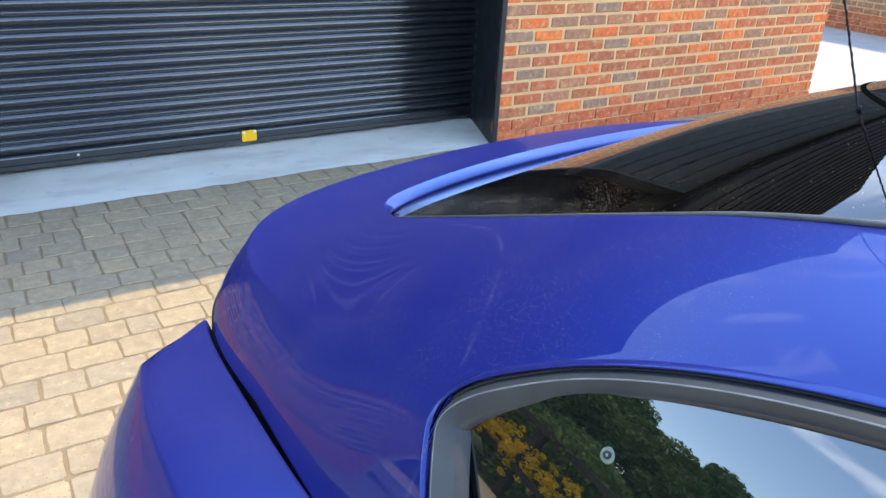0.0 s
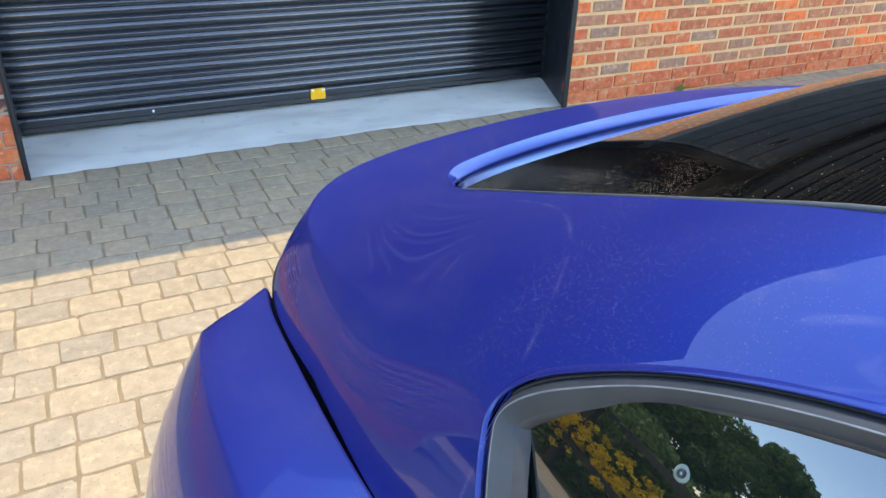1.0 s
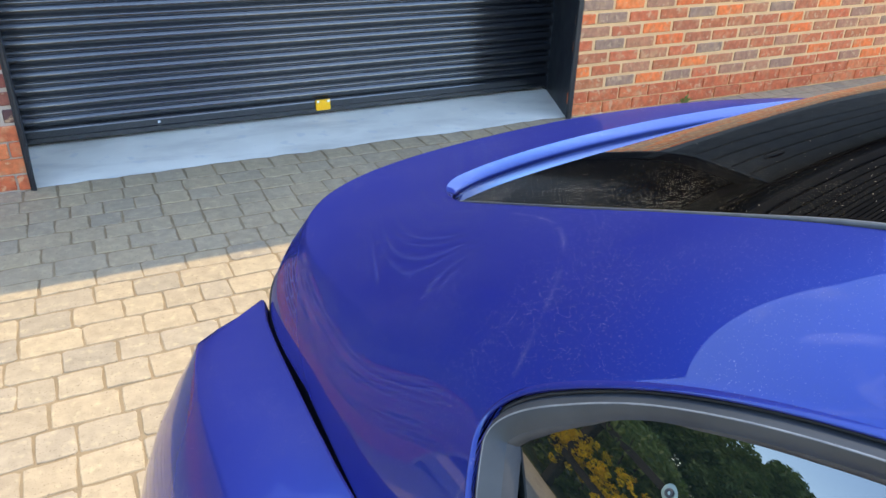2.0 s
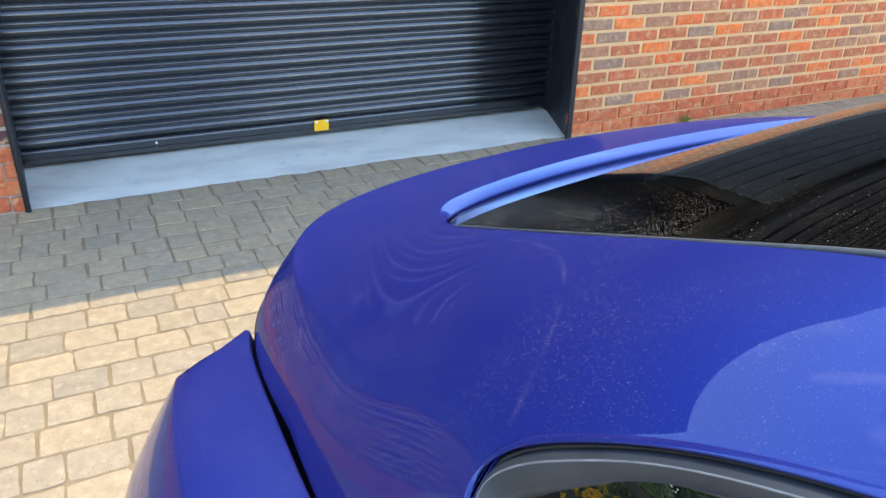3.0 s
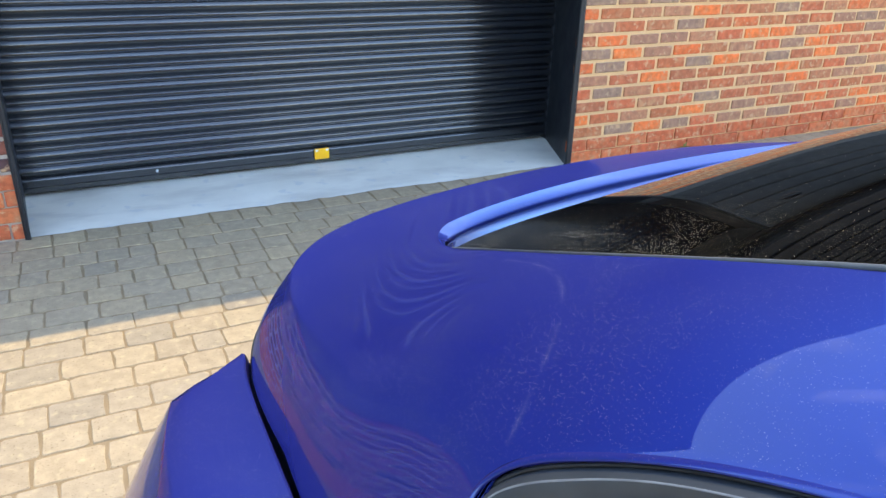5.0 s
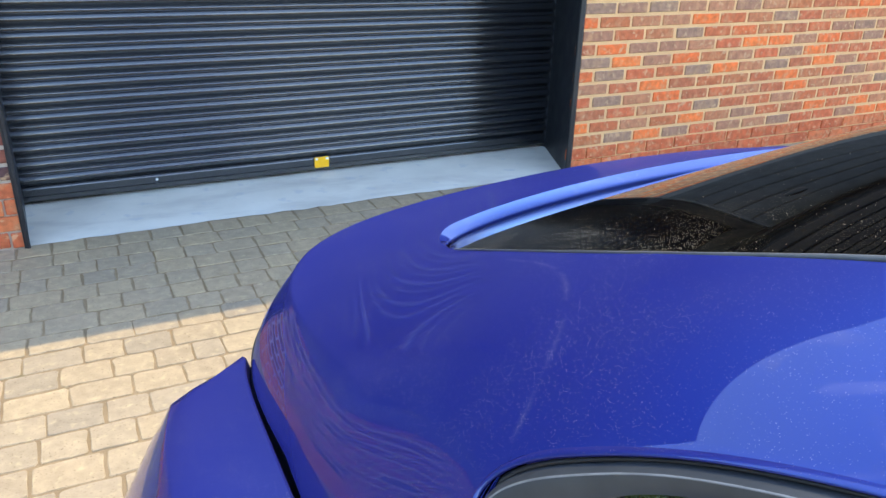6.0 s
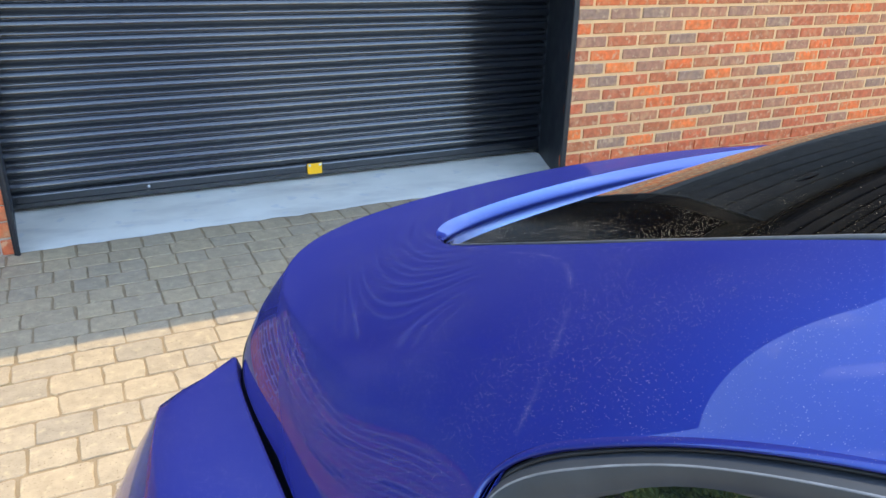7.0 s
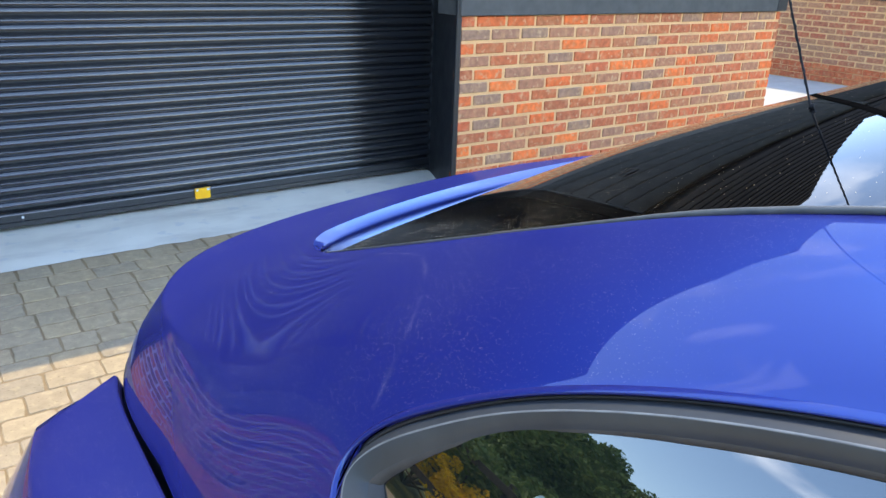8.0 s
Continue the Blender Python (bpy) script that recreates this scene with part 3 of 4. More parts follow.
def win_curve():
    """The opening's outline from the foot of its leaning rear edge, round the corner, forward along the top."""
    pts = [(WIN_FOOT + (-3.280 - WIN_FOOT) * k / 24, WIN_FOOT_Z + (1.097 - WIN_FOOT_Z) * k / 24) for k in range(24)]
    for k in range(24):
        a = k / 24
        pts.append(tuple((1 - a) ** 2 * p + 2 * a * (1 - a) * c + a * a * q for p, c, q in ((-3.280, -3.2617, -3.312), (1.097, 1.1145, win_top(-3.312)))))
    pts += [(y, win_top(y)) for y in [-3.312 - 0.288 * k / 40 for k in range(41)] + [-3.60 - (3.60 + FRONT) * -k / 20 for k in range(1, 21)]]
    return pts


TOP_BEND, SIDE_BEND = 0.45, 0.10


def unbend(k, b):
    """Inverse of (1 - b) v + b v v."""
    return (b - 1 + math.sqrt((1 - b) ** 2 + 4 * b * max(0.0, k))) / (2 * b)


def creased_x(y, z):
    """Half-width of the flank with the sharp edge in it."""
    zi, ze = z_edge(y), edge_z(y)
    if z > ze:
        return HALF_IN + (edge_half(y) - HALF_IN) * unbend(min(1.0, (zi - z) / (zi - ze)), TOP_BEND)
    return edge_half(y) + (lip_half(y) - edge_half(y)) * unbend((ze - z) / (ze - lip_z(y)), SIDE_BEND)


def slope_sum(u, ua, ub):
    """Drop of a profile whose slope grows smoothly from nearly level at ua to full at ub."""
    w = ub - ua

    def g(v):
        v = min(1.0, max(0.0, v))
        return v ** 3 - v ** 4 / 2
    return 0.04 * u + 0.96 * (w * (g((u - ua) / w) - g(-ua / w)) + max(0.0, u - ub))


def smooth_x(y, z):
    """Half-width of the rounded flank beside the window."""
    ua, ub, out = between(y, 0.103, -0.160, 0.071), between(y, 0.757, 0.902, 1.297), between(y, 0.690, 0.726, 0.679)
    zi = z_edge(y)
    k = min(1.3, max(0.0, (zi - z) / (zi - 0.935))) * slope_sum(1.0, ua, ub)
    lo, hi = 0.0, 1.5
    for _ in range(26):
        mid = (lo + hi) / 2
        if slope_sum(mid, ua, ub) < k:
            lo = mid
        else:
            hi = mid
    h = HALF_IN + (out - HALF_IN) * lo
    # the foot turns steep above the gap
    cap = 0.664
    return cap - 0.007 * math.log(1 + math.exp(min(60.0, (cap - h) / 0.007)))


def side_x(y, z):
    """Half-width of the shell's flank: the sharp edge fades out towards the window."""
    w = ease(-3.06, -3.22, y)
    return (creased_x(y, z) * (1 - w) if w < 1 else 0.0) + (smooth_x(y, z) * w if w > 0 else 0.0)


# stations: (inner point, outer point, weight of the rear groove), from the roof's front along the flank to the middle of the tail
stations = []
IY0 = -3.20
CURVE = win_curve()
for k, (wy, wz) in list(enumerate(CURVE))[::-1]:
    a = min(1.0, k / 88)
    lag = IY0 - 0.40 * a ** 1.3
    stations.append(((HALF_IN, wy if k > 88 else lag), (0.65, wy), 0.0, wz))
for k in range(1, 41):
    a = k / 40
    oy = WIN_FOOT + (RY - WIN_FOOT) * a
    stations.append(((HALF_IN, IY0 + (RY - IY0) * a), (0.65, oy), 0.0, None))
NR = 90
for k in range(1, NR + 1):
    h = math.sin(k / NR * math.pi / 2) ** (2 / M_LIP)
    w = 1 - (1 - h) ** (BACK_LIP / BACK_IN)
    i = (HALF_IN * max(0.0, 1 - w ** M_IN) ** (1 / M_IN), RY + BACK_IN * w)
    o = (HALF_LIP * max(0.0, 1 - h ** M_LIP) ** (1 / M_LIP), RY + BACK_LIP * h)
    e = (HALF_EDGE * max(0.0, 1 - h ** M_EDGE) ** (1 / M_EDGE), RY + BACK_EDGE * h)
    stations.append((i, o, ease(0.10, 0.34, k / NR), e))
NW, NT = 44, 26


FAIR_FLANK, FAIR_CREASE = 400.0, 0.6
DECK_ORDER, WALL_ORDER = 4, 4
# how the steep wall's slope turns along its length and down its height: constant, along, down, both, along squared, down squared
WALL_TURN = np.array(((-0.707, 0.138, 0.695), (0.180, 0.107, 0.193), (0.048, 0.151, 0.050), (-0.149, -0.043, -0.149), (-0.093, -0.027, -0.138), (-0.269, -0.125, -0.351)))
FIRST = next(i for i, st in enumerate(stations) if st[3] is None)


def fair(line, lam, w):
    """The evenly bending line that stays near a row of points: least squares with a cost on changes of bend."""
    d = np.diff(np.eye(len(line)), 3, axis=0)
    return np.linalg.solve(np.diag(w) + lam * d.T @ d, w[:, None] * line)


def even_surface(points, axis, order):
    """A polynomial surface over the plane across an axis, fitted to a sheet of points; returns the function that lays points on it."""
    a = np.array(axis) / np.linalg.norm(axis)
    u = np.cross((0.0, 1.0, 0.0), a)
    u /= np.linalg.norm(u)
    f = np.stack([u, np.cross(a, u), a])
    c = points.mean(0)
    q = (points - c) @ f.T
    size = np.abs(q[:, :2]).max(0)

    def basis(s):
        x, y = s[..., 0] / size[0], s[..., 1] / size[1]
        return np.stack([x ** i * y ** j for i in range(order + 1) for j in range(order + 1 - i)], -1)
    co = np.linalg.lstsq(basis(q), q[:, 2], rcond=1e-9)[0]

    def lay(p):
        s = (p - c) @ f.T
        s[..., 2] = basis(s) @ co
        slope = []
        for k in (0, 1):
            d = np.zeros(3)
            d[k] = 1e-4
            slope.append((basis(s + d) @ co - basis(s - d) @ co) / 2e-4)
        nrm = np.stack([-slope[0], -slope[1], np.ones_like(slope[0])], -1)
        return s @ f + c, (nrm / np.linalg.norm(nrm, axis=-1, keepdims=True)) @ f
    return lay


def sheet_normals(rows):
    """Normals over a sheet of points."""
    p = np.array(rows)
    n = np.cross(np.gradient(p, axis=0), np.gradient(p, axis=1))
    n /= np.linalg.norm(n, axis=2, keepdims=True) + 1e-12
    return n * np.sign(np.sum(n * (p - np.array((CX, -3.4, 0.6))), axis=2, keepdims=True))


def shell_rows(side):
    rows, groove = [], []
    normals = np.zeros((len(stations), NW + 1, 3))
    for (ix, iy), (ox, oy), g, wk in stations:
        wz = wk if iy <= RY else None
        zi = z_pane(CX + ix, iy)
        d = Vector((ox - ix, oy - iy))
        dn = d.normalized()
        lx, ly = ix + dn.x * 0.017 * g, iy + dn.y * 0.017 * g
        zl = zi + 0.0060 * g
        row = []
        if iy <= RY:
            # flank: walk down the surface from the pane's edge to the lower edge or to the window
            zw = lip_z(oy) if wz is None else wz
            for j in range(NW + 1):
                a = math.pi / 2 * j / NW
                p = 1 - math.cos(a)
                y = iy + (oy - iy) * p ** 1.3
                z = min(z_edge(y), zl + (zw - zl) * p)
                if wz is None:
                    # rows near the sharp edge run along it
                    ze = edge_z(y)
                    v = 1 - (1 - j / NT) ** 1.5 if j < NT else 1.0 if j == NT else ((j - NT) / (NW - NT)) ** 1.25
                    ze2 = z_edge(y) - (z_edge(y) - ze) * ((1 - TOP_BEND) * v + TOP_BEND * v * v) if j < NT else ze if j == NT else ze - (ze - lip_z(y)) * v
                    z = z + (min(z_edge(y), ze2) - z) * ease(-3.30, -3.10, oy)
                row.append((CX + side * side_x(y, z), y, z))
        else:
            # tail: a gently falling deck out to the sharp edge, then the steep tail wall
            ex, ey = wk
            ze, zo = edge_z(ey) + 0.040 * (1 - min(1.0, ex / 0.581) ** 1.5), lip_z(oy)
            bend = TOP_BEND + (0.10 - TOP_BEND) * ease(RY, -2.75, ey)
            for j in range(NT + 1):
                v = 1 - (1 - j / NT) ** 1.5
                row.append((CX + side * (lx + (ex - lx) * v), ly + (ey - ly) * v, zl - (zl - ze) * ((1 - bend) * v + bend * v * v)))
            for j in range(1, NW - NT + 1):
                v = (j / (NW - NT)) ** 1.25
                row.append((CX + side * (ex + (ox - ex) * v), ey + (oy - ey) * v, ze - (ze - zo) * ((1 - SIDE_BEND) * v + SIDE_BEND * v * v)))
        # turned-in lip at the lower edge gives the panel its thickness
        e = Vector(row[-1])
        inward = Vector((-side * dn.x, -dn.y, 0)) if wz is None else Vector((-side, 0, -0.1))
        row += [tuple(e + inward * 0.003 + Vector((0, 0, -0.003))), tuple(e + inward * 0.018 + Vector((0, 0, -0.002)))]
        rows.append(row)
        s = []
        for q, down, h in ((-0.10, 0.0046, 0.0), (-0.07, 0.0030, 0.0), (-0.05, 0.0010, 0.0), (0.00, 0.0, 0.03), (0.10, 0.0, 0.15), (0.22, 0.0, 0.29), (0.40, 0.0, 0.47), (0.60, 0.0, 0.66), (0.80, 0.0, 0.83), (1.0, 0.0, 1.0)):
            w = 0.0015 + 0.0155 * g
            s.append((CX + side * (ix + dn.x * w * q), iy + dn.y * w * q, zi + 0.0062 * g * h - down * (0.25 + 0.75 * g)))
        groove.append(s)
    # one even surface over deck and flank, another for the steep wall under the sharp edge
    p = np.array([r[:NW + 1] for r in rows])
    n = len(p)
    m = p * np.array((-1.0, 1.0, 1.0)) + np.array((2 * CX, 0.0, 0.0))
    top = np.zeros((n, NW + 1), bool)
    top[:, :NT + 1] = True
    top[:FIRST + 12] = True
    deck_fit = top & (p[:, :, 1] > -3.80)
    wall_fit = np.zeros((n, NW + 1), bool)
    wall_fit[FIRST + 6:, NT:] = True
    over = m[-26:, :NT + 1].reshape(-1, 3)
    deck = even_surface(np.concatenate([p[deck_fit], over]), (0.45 * side, 0.25, 0.86), DECK_ORDER)
    wall = even_surface(np.concatenate([p[wall_fit], m[-14:, NT:].reshape(-1, 3)]), (0.80 * side, 0.45, 0.40), WALL_ORDER)
    keep = np.array([[ease(-3.80, -3.62, y) for y in r] for r in p[:, :, 1]])[:, :, None]
    steep = np.array([[ease(FIRST, FIRST + 34, i) * (j > NT) for j in range(NW + 1)] for i in range(n)])[:, :, None]
    (pd, nd), (pw, nw) = deck(p), wall(p)
    # the wall starts from the deck's edge and ends on the lower edge
    t = np.clip((np.arange(NW + 1) - NT) / (NW - NT), 0, 1)[None, :, None]
    pw = pw + (pd[:, NT:NT + 1] - pw[:, NT:NT + 1]) * (1 - t) ** 2
    out = pd * (1 - steep) + pw * steep
    out = out + (p[:, NW:] - out[:, NW:]) * (t * np.array([ease(FIRST - 4, FIRST + 10, i) for i in range(n)])[:, None, None]) ** 2
    out = out + (p[:, :1] - out[:, :1]) * np.clip(1 - np.arange(NW + 1) / 14, 0, 1)[None, :, None] ** 3
    p = p + (out - p) * keep
    p[-1, :, 0] = CX
    numeric = sheet_normals(p)
    s = np.clip((p[:, :, 1] + 3.05) / 0.2, -1.0, 1.1)
    w = np.broadcast_to((np.arange(NW + 1) - NT) / (NW - NT), s.shape)
    even = np.stack([np.ones_like(s), s, w, s * w, s * s, w * w], -1) @ WALL_TURN * np.array((-side, 1.0, 1.0))
    even /= np.linalg.norm(even, axis=2, keepdims=True)
    aft = np.array([[ease(-2.84, -2.66, y) for y in r] for r in p[:, :, 1]])[:, :, None]
    nw = even * (1 - aft) + nw * aft
    # the edge is rounded tightly at the tail and widely towards the window
    for i in range(n):
        f = ease(FIRST + 2, FIRST + 38, i)
        wide = 15.0 + (1.4 - 15.0) * f
        for j in range(NW + 1):
            k = ease(NT - 1 - wide, NT - 1 + wide, j) * ease(FIRST - 16, FIRST + 30, i)
            v = nd[i, j] * (1 - k) + nw[i, j] * k
            v = v / np.linalg.norm(v)
            v = v * keep[i, j] + numeric[i, j] * (1 - keep[i, j])
            if i < FIRST - 20:
                v = v / np.linalg.norm(v) + 0.14 * ease(NW - 5, NW - 2, j) * np.array((0.0, 0.0, 1.0))
            normals[i, j] = v / np.linalg.norm(v)
        if i >= FIRST:
            w = np.ones(NW + 1)
            w[[0, NW]] = 1e5
            p[i] = fair(p[i], FAIR_FLANK * (1 - f) + FAIR_CREASE * f, w)
    for i in range(n):
        for j in range(NW + 1):
            rows[i][j] = tuple(p[i, j])
    return rows, groove, normals


def closed_mesh(name, chunks, material):
    me = mesh(name, *join(*chunks), material, True)
    bm = bmesh.new()
    bm.from_mesh(me)
    bmesh.ops.remove_doubles(bm, verts=bm.verts[:], dist=0.00005)
    bmesh.ops.recalc_face_normals(bm, faces=bm.faces[:])
    bm.to_mesh(me)
    bm.free()
    me.polygons.foreach_set("use_smooth", [True] * len(me.polygons))
    return me


shell_chunks, shell_normals, groove_chunks = [], [], []
for side in (-1, 1):
    rows, groove, normals = shell_rows(side)
    lips = [r[NW:] for r in rows]
    if side < 0:
        OUT = [(r[NW][1], r[NW][2]) for r in rows[len(CURVE) - 1::-1]]
        SHIFT = [CX - r[NW][0] - side_x(r[NW][1], r[NW][2]) for r in rows[len(CURVE) - 1::-1]]
    for part_rows, part_n in (([r[:NW + 1] for r in rows], normals), (lips, sheet_normals(lips))):
        shell_chunks.append(grid(part_rows, flip=side > 0))
        shell_normals += [tuple(v) for r in part_n for v in r]
    groove_chunks.append(grid([r for r, st in zip(groove, stations) if st[0][1] > RY + 0.004], flip=side < 0))
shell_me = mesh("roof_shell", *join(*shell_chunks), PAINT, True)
shell_me.normals_split_custom_set_from_vertices(shell_normals)
shell = part("roof_shell", shell_me, car, "glossy blue painted roof shell with fine dust")
part("window_groove", closed_mesh("window_groove", groove_chunks, PAINT_LIT), shell, "sloping blue ledge behind the rear window")
# strips of flank under the side windows
for side in (-1, 1):
    rows = [[(CX + side * side_x(y, z), y, z) for z in (1.024, 1.020, 1.016, 1.013)] + [(CX + side * 0.61, y, 1.010)] for y in [WIN_FOOT + 0.002 - 0.99 * k / 12 for k in range(13)]]
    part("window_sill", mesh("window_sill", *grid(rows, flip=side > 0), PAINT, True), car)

# black glass: rear window and roof in one sheet
def pane_rows(y0):
    rows = []
    for i in range(81):
        q = -1 + 2 * i / 80
        q = math.copysign(1 - (1 - abs(q)) ** 1.35, q)
        x = CX + (HALF_IN - 0.003) * q
        aq = min(1.0, abs(q))
        yb = RY + (BACK_IN - 0.002) * (1 - aq ** M_IN) ** (1 / M_IN)
        rows.append([(x, y0 + (yb - y0) * j / 110, z_pane(x, y0 + (yb - y0) * j / 110) - 0.0035) for j in range(111)])
    return rows


part("rear_window", mesh("rear_window", *grid(pane_rows(FRONT)), BLACK_GLASS, True), car, "black tinted glass roof and rear window with sandy dust along its low edge")
# pale bead along the pane's side edges
for side in (-1, 1):
    pts = [(CX + side * HALF_IN, y, z_edge(y) + 0.0005) for y in [FRONT + (-2.95 - FRONT) * k / 60 for k in range(61)]]
    rad = [0.0008 + 0.0012 * ease(-3.0, -3.4, p[1]) for p in pts]
    part("edge_trim", mesh("edge_trim", *tube(pts, rad, 8), TRIM_GREY, True), car, "thin pale trim along the glass edge")

# dark joint between rear window and roof, bowed forwards at the sides
jp = [(CX + x, -3.150 - 0.335 * abs(x) - 0.90 * x * x) for x in [-0.44 + 0.88 * k / 60 for k in range(61)]]
part("roof_joint", mesh("roof_joint", *grid([[(x, y + w, z_pane(x, y + w) - 0.0035 + h) for x, y in jp] for w, h in ((-0.003, -0.001), (-0.0026, 0.0004), (0.0026, 0.0004), (0.003, -0.001))]), JOINT_BLACK, True), car, "black joint across the glass roof")

# aerial: a tapered rod with a spiral winding
AB = Vector((CX - 0.275, -3.29, z_pane(CX - 0.275, -3.29) - 0.0035))
adir = Vector((0.02, 0.46, 1.0)).normalized()
aerial = part("aerial", mesh("aerial", *tube([AB + adir * d for d in (0.0, 0.05, 0.2, 0.42)], [0.0008, 0.00075, 0.0007, 0.0006], 8), AERIAL, True), car, "thin black aerial rod with a spiral winding")
part("aerial_base", mesh("aerial_base", *lathe([(0.0001, 0.004), (0.0012, 0.0038), (0.0016, 0.002), (0.002, 0.0), (0.0001, 0.0)], AB, (0, 0, 1), 16), AERIAL, True), aerial)
u0 = adir.orthogonal().normalized()
w0 = adir.cross(u0)
hel = [AB + adir * (0.015 + 0.40 * k / 400) + (u0 * math.cos(k * 0.42) + w0 * math.sin(k * 0.42)) * 0.0008 for k in range(401)]
part("spiral", mesh("spiral", *tube(hel, 0.00034, 5), AERIAL, True), aerial)

# side windows: pane, grey seal with a pale lip, dark inner bead, black outer gap
def sweep(profile, side):
    """Sweeps (inwards in the window's plane, proud of it) pairs along the opening's outline."""
    rows = []
    for i, (y, z) in enumerate(OUT):
        t = Vector((0.0, 0.0))
        for k in range(-11, 12):
            a, b = OUT[min(max(0, i + k - 1), len(OUT) - 3)], OUT[min(len(OUT) - 1, max(2, i + k + 1))]
            t += Vector((b[0] - a[0], b[1] - a[1])).normalized() * (12 - abs(k))
        t.normalize()
        nin = Vector((t.y, -t.x))
        if (Vector((-3.7, 1.05)) - Vector((y, z))).dot(nin) < 0:
            nin = -nin
        row = []
        for e, h in profile:
            yy, zz = y + nin.x * e, z + nin.y * e * (0.5 + 0.3 * ease(-3.36, -3.28, y))
            row.append((CX + side * (side_x(yy, max(1.0, zz)) + SHIFT[i] + h), yy, zz))
        rows.append(row)
    return rows


# the pane's own even curve, fitted just under the flank
_s = [(gy, gz) for gy in [-3.31 - 0.03 * k for k in range(12)] for gz in [1.05 + (win_top(min(gy, -3.33)) - 1.06) * k / 5 for k in range(6)]]
_A = np.array([[1, gy + 3.4, (gy + 3.4) ** 2, gz - 1.1, (gz - 1.1) ** 2] for gy, gz in _s])
PANE = np.linalg.lstsq(_A, np.array([side_x(gy, gz) - 0.0085 for gy, gz in _s]), rcond=None)[0]


def pane_half(y, z):
    d = max(y, -3.70) + 3.4
    return float(PANE[0] + PANE[1] * d + PANE[2] * d * d + PANE[3] * (z - 1.1) + PANE[4] * (z - 1.1) ** 2)


for side in (-1, 1):
    glass = []
    for k in range(71):
        a = (k / 70) ** 1.6
        gy = -3.300 - (-3.300 - FRONT - 0.02) * a
        top = win_top(min(gy, -3.33)) - 0.008 - 0.02 * (1 - a) ** 40
        lo = 1.014
        glass.append([(CX + side * pane_half(gy, lo + (top - lo) * j / 24), gy, lo + (top - lo) * j / 24) for j in range(25)])
    win = part("side_window", mesh("side_window", *grid(glass, flip=side > 0), SIDE_GLASS, True), car, "dark tinted side window")
    part("gap_seal", mesh("gap_seal", *grid(sweep([(0.0003, -0.006), (0.0008, -0.0022), (0.0018, -0.0014), (0.0036, -0.0016), (0.0044, -0.006)], side)), RUBBER, True), win, "black rubber line round the window")
    part("seal", mesh("seal", *grid(sweep([(0.0038, -0.006), (0.0041, -0.0008), (0.0052, 0.0008), (0.0078, 0.0020)], side)), SEAL_DARK, True), win, "dark outer band of the rubber window seal")
    part("seal_lip", mesh("seal_lip", *grid(sweep([(0.0078, 0.0020), (0.0083, 0.0026), (0.0089, 0.0022)], side)), SEAL_LIP, True), win, "pale lip of the seal")
    part("seal_inner", mesh("seal_inner", *grid(sweep([(0.0089, 0.0022), (0.0135, 0.0005), (0.0185, -0.0025), (0.0208, -0.0040)], side)), SEAL_GREY, True), win, "weathered grey rubber window seal")
    part("glass_bead", mesh("glass_bead", *grid(sweep([(0.0208, -0.0040), (0.0226, -0.0046), (0.0258, -0.0072), (0.0264, -0.010)], side)), SEAL_BROWN, True), win, "dark brown inner bead")
    part("window_flange", mesh("window_flange", *grid(sweep([(-0.0046, -0.0030), (-0.0036, 0.0010), (-0.0024, 0.0022), (-0.0010, 0.0024), (0.0, 0.0015), (0.0005, -0.001), (0.0005, -0.006)], side)), PAINT, True), win, "rolled blue painted edge round the window")
    sy, sz = -3.392, 1.1525
    sx = pane_half(sy, sz) + 0.0005
    ax, c0 = (side * 0.78, -0.15, 0.60), (CX + side * sx, sy, sz)
    scr = part("window_screw", mesh("window_screw", *lathe([(0.0001, 0.0006), (0.0034, 0.0006), (0.0039, 0.0003), (0.0041, -0.0004), (0.0041, -0.002)], c0, ax, 28), WASHER, True), win, "pale washer and dark socket screw through the glass")
    part("screw_head", mesh("screw_head", *lathe([(0.0007, 0.0012), (0.0009, 0.0022), (0.0016, 0.0022), (0.0020, 0.0017), (0.0021, 0.0005)], c0, ax, 24), RUBBER, True), scr)
    part("screw_socket", mesh("screw_socket", *lathe([(0.0001, 0.0014), (0.0009, 0.0014)], c0, ax, 6), STEEL), scr)

# lower body: rings from the gap down to the sills, closed round tail and nose
def plan(half, cy, back, m, front, mf, n=64):
    """Half plan from the tail's middle along one flank to the nose's middle."""
    pts = []
    for k in range(n + 1):
        a = math.pi / 2 * (1 - k / n)
        pts.append((half * max(0.0, math.cos(a)) ** (2 / m), cy + back * math.sin(a) ** (2 / m)))
    for k in range(1, 40):
        pts.append((half, cy + (front[0] - cy) * k / 40))
    for k in range(n + 1):
        a = math.pi / 2 * k / n
        pts.append((half * max(0.0, math.cos(a)) ** (2 / mf), front[0] - front[1] * math.sin(a) ** (2 / mf)))
    return pts


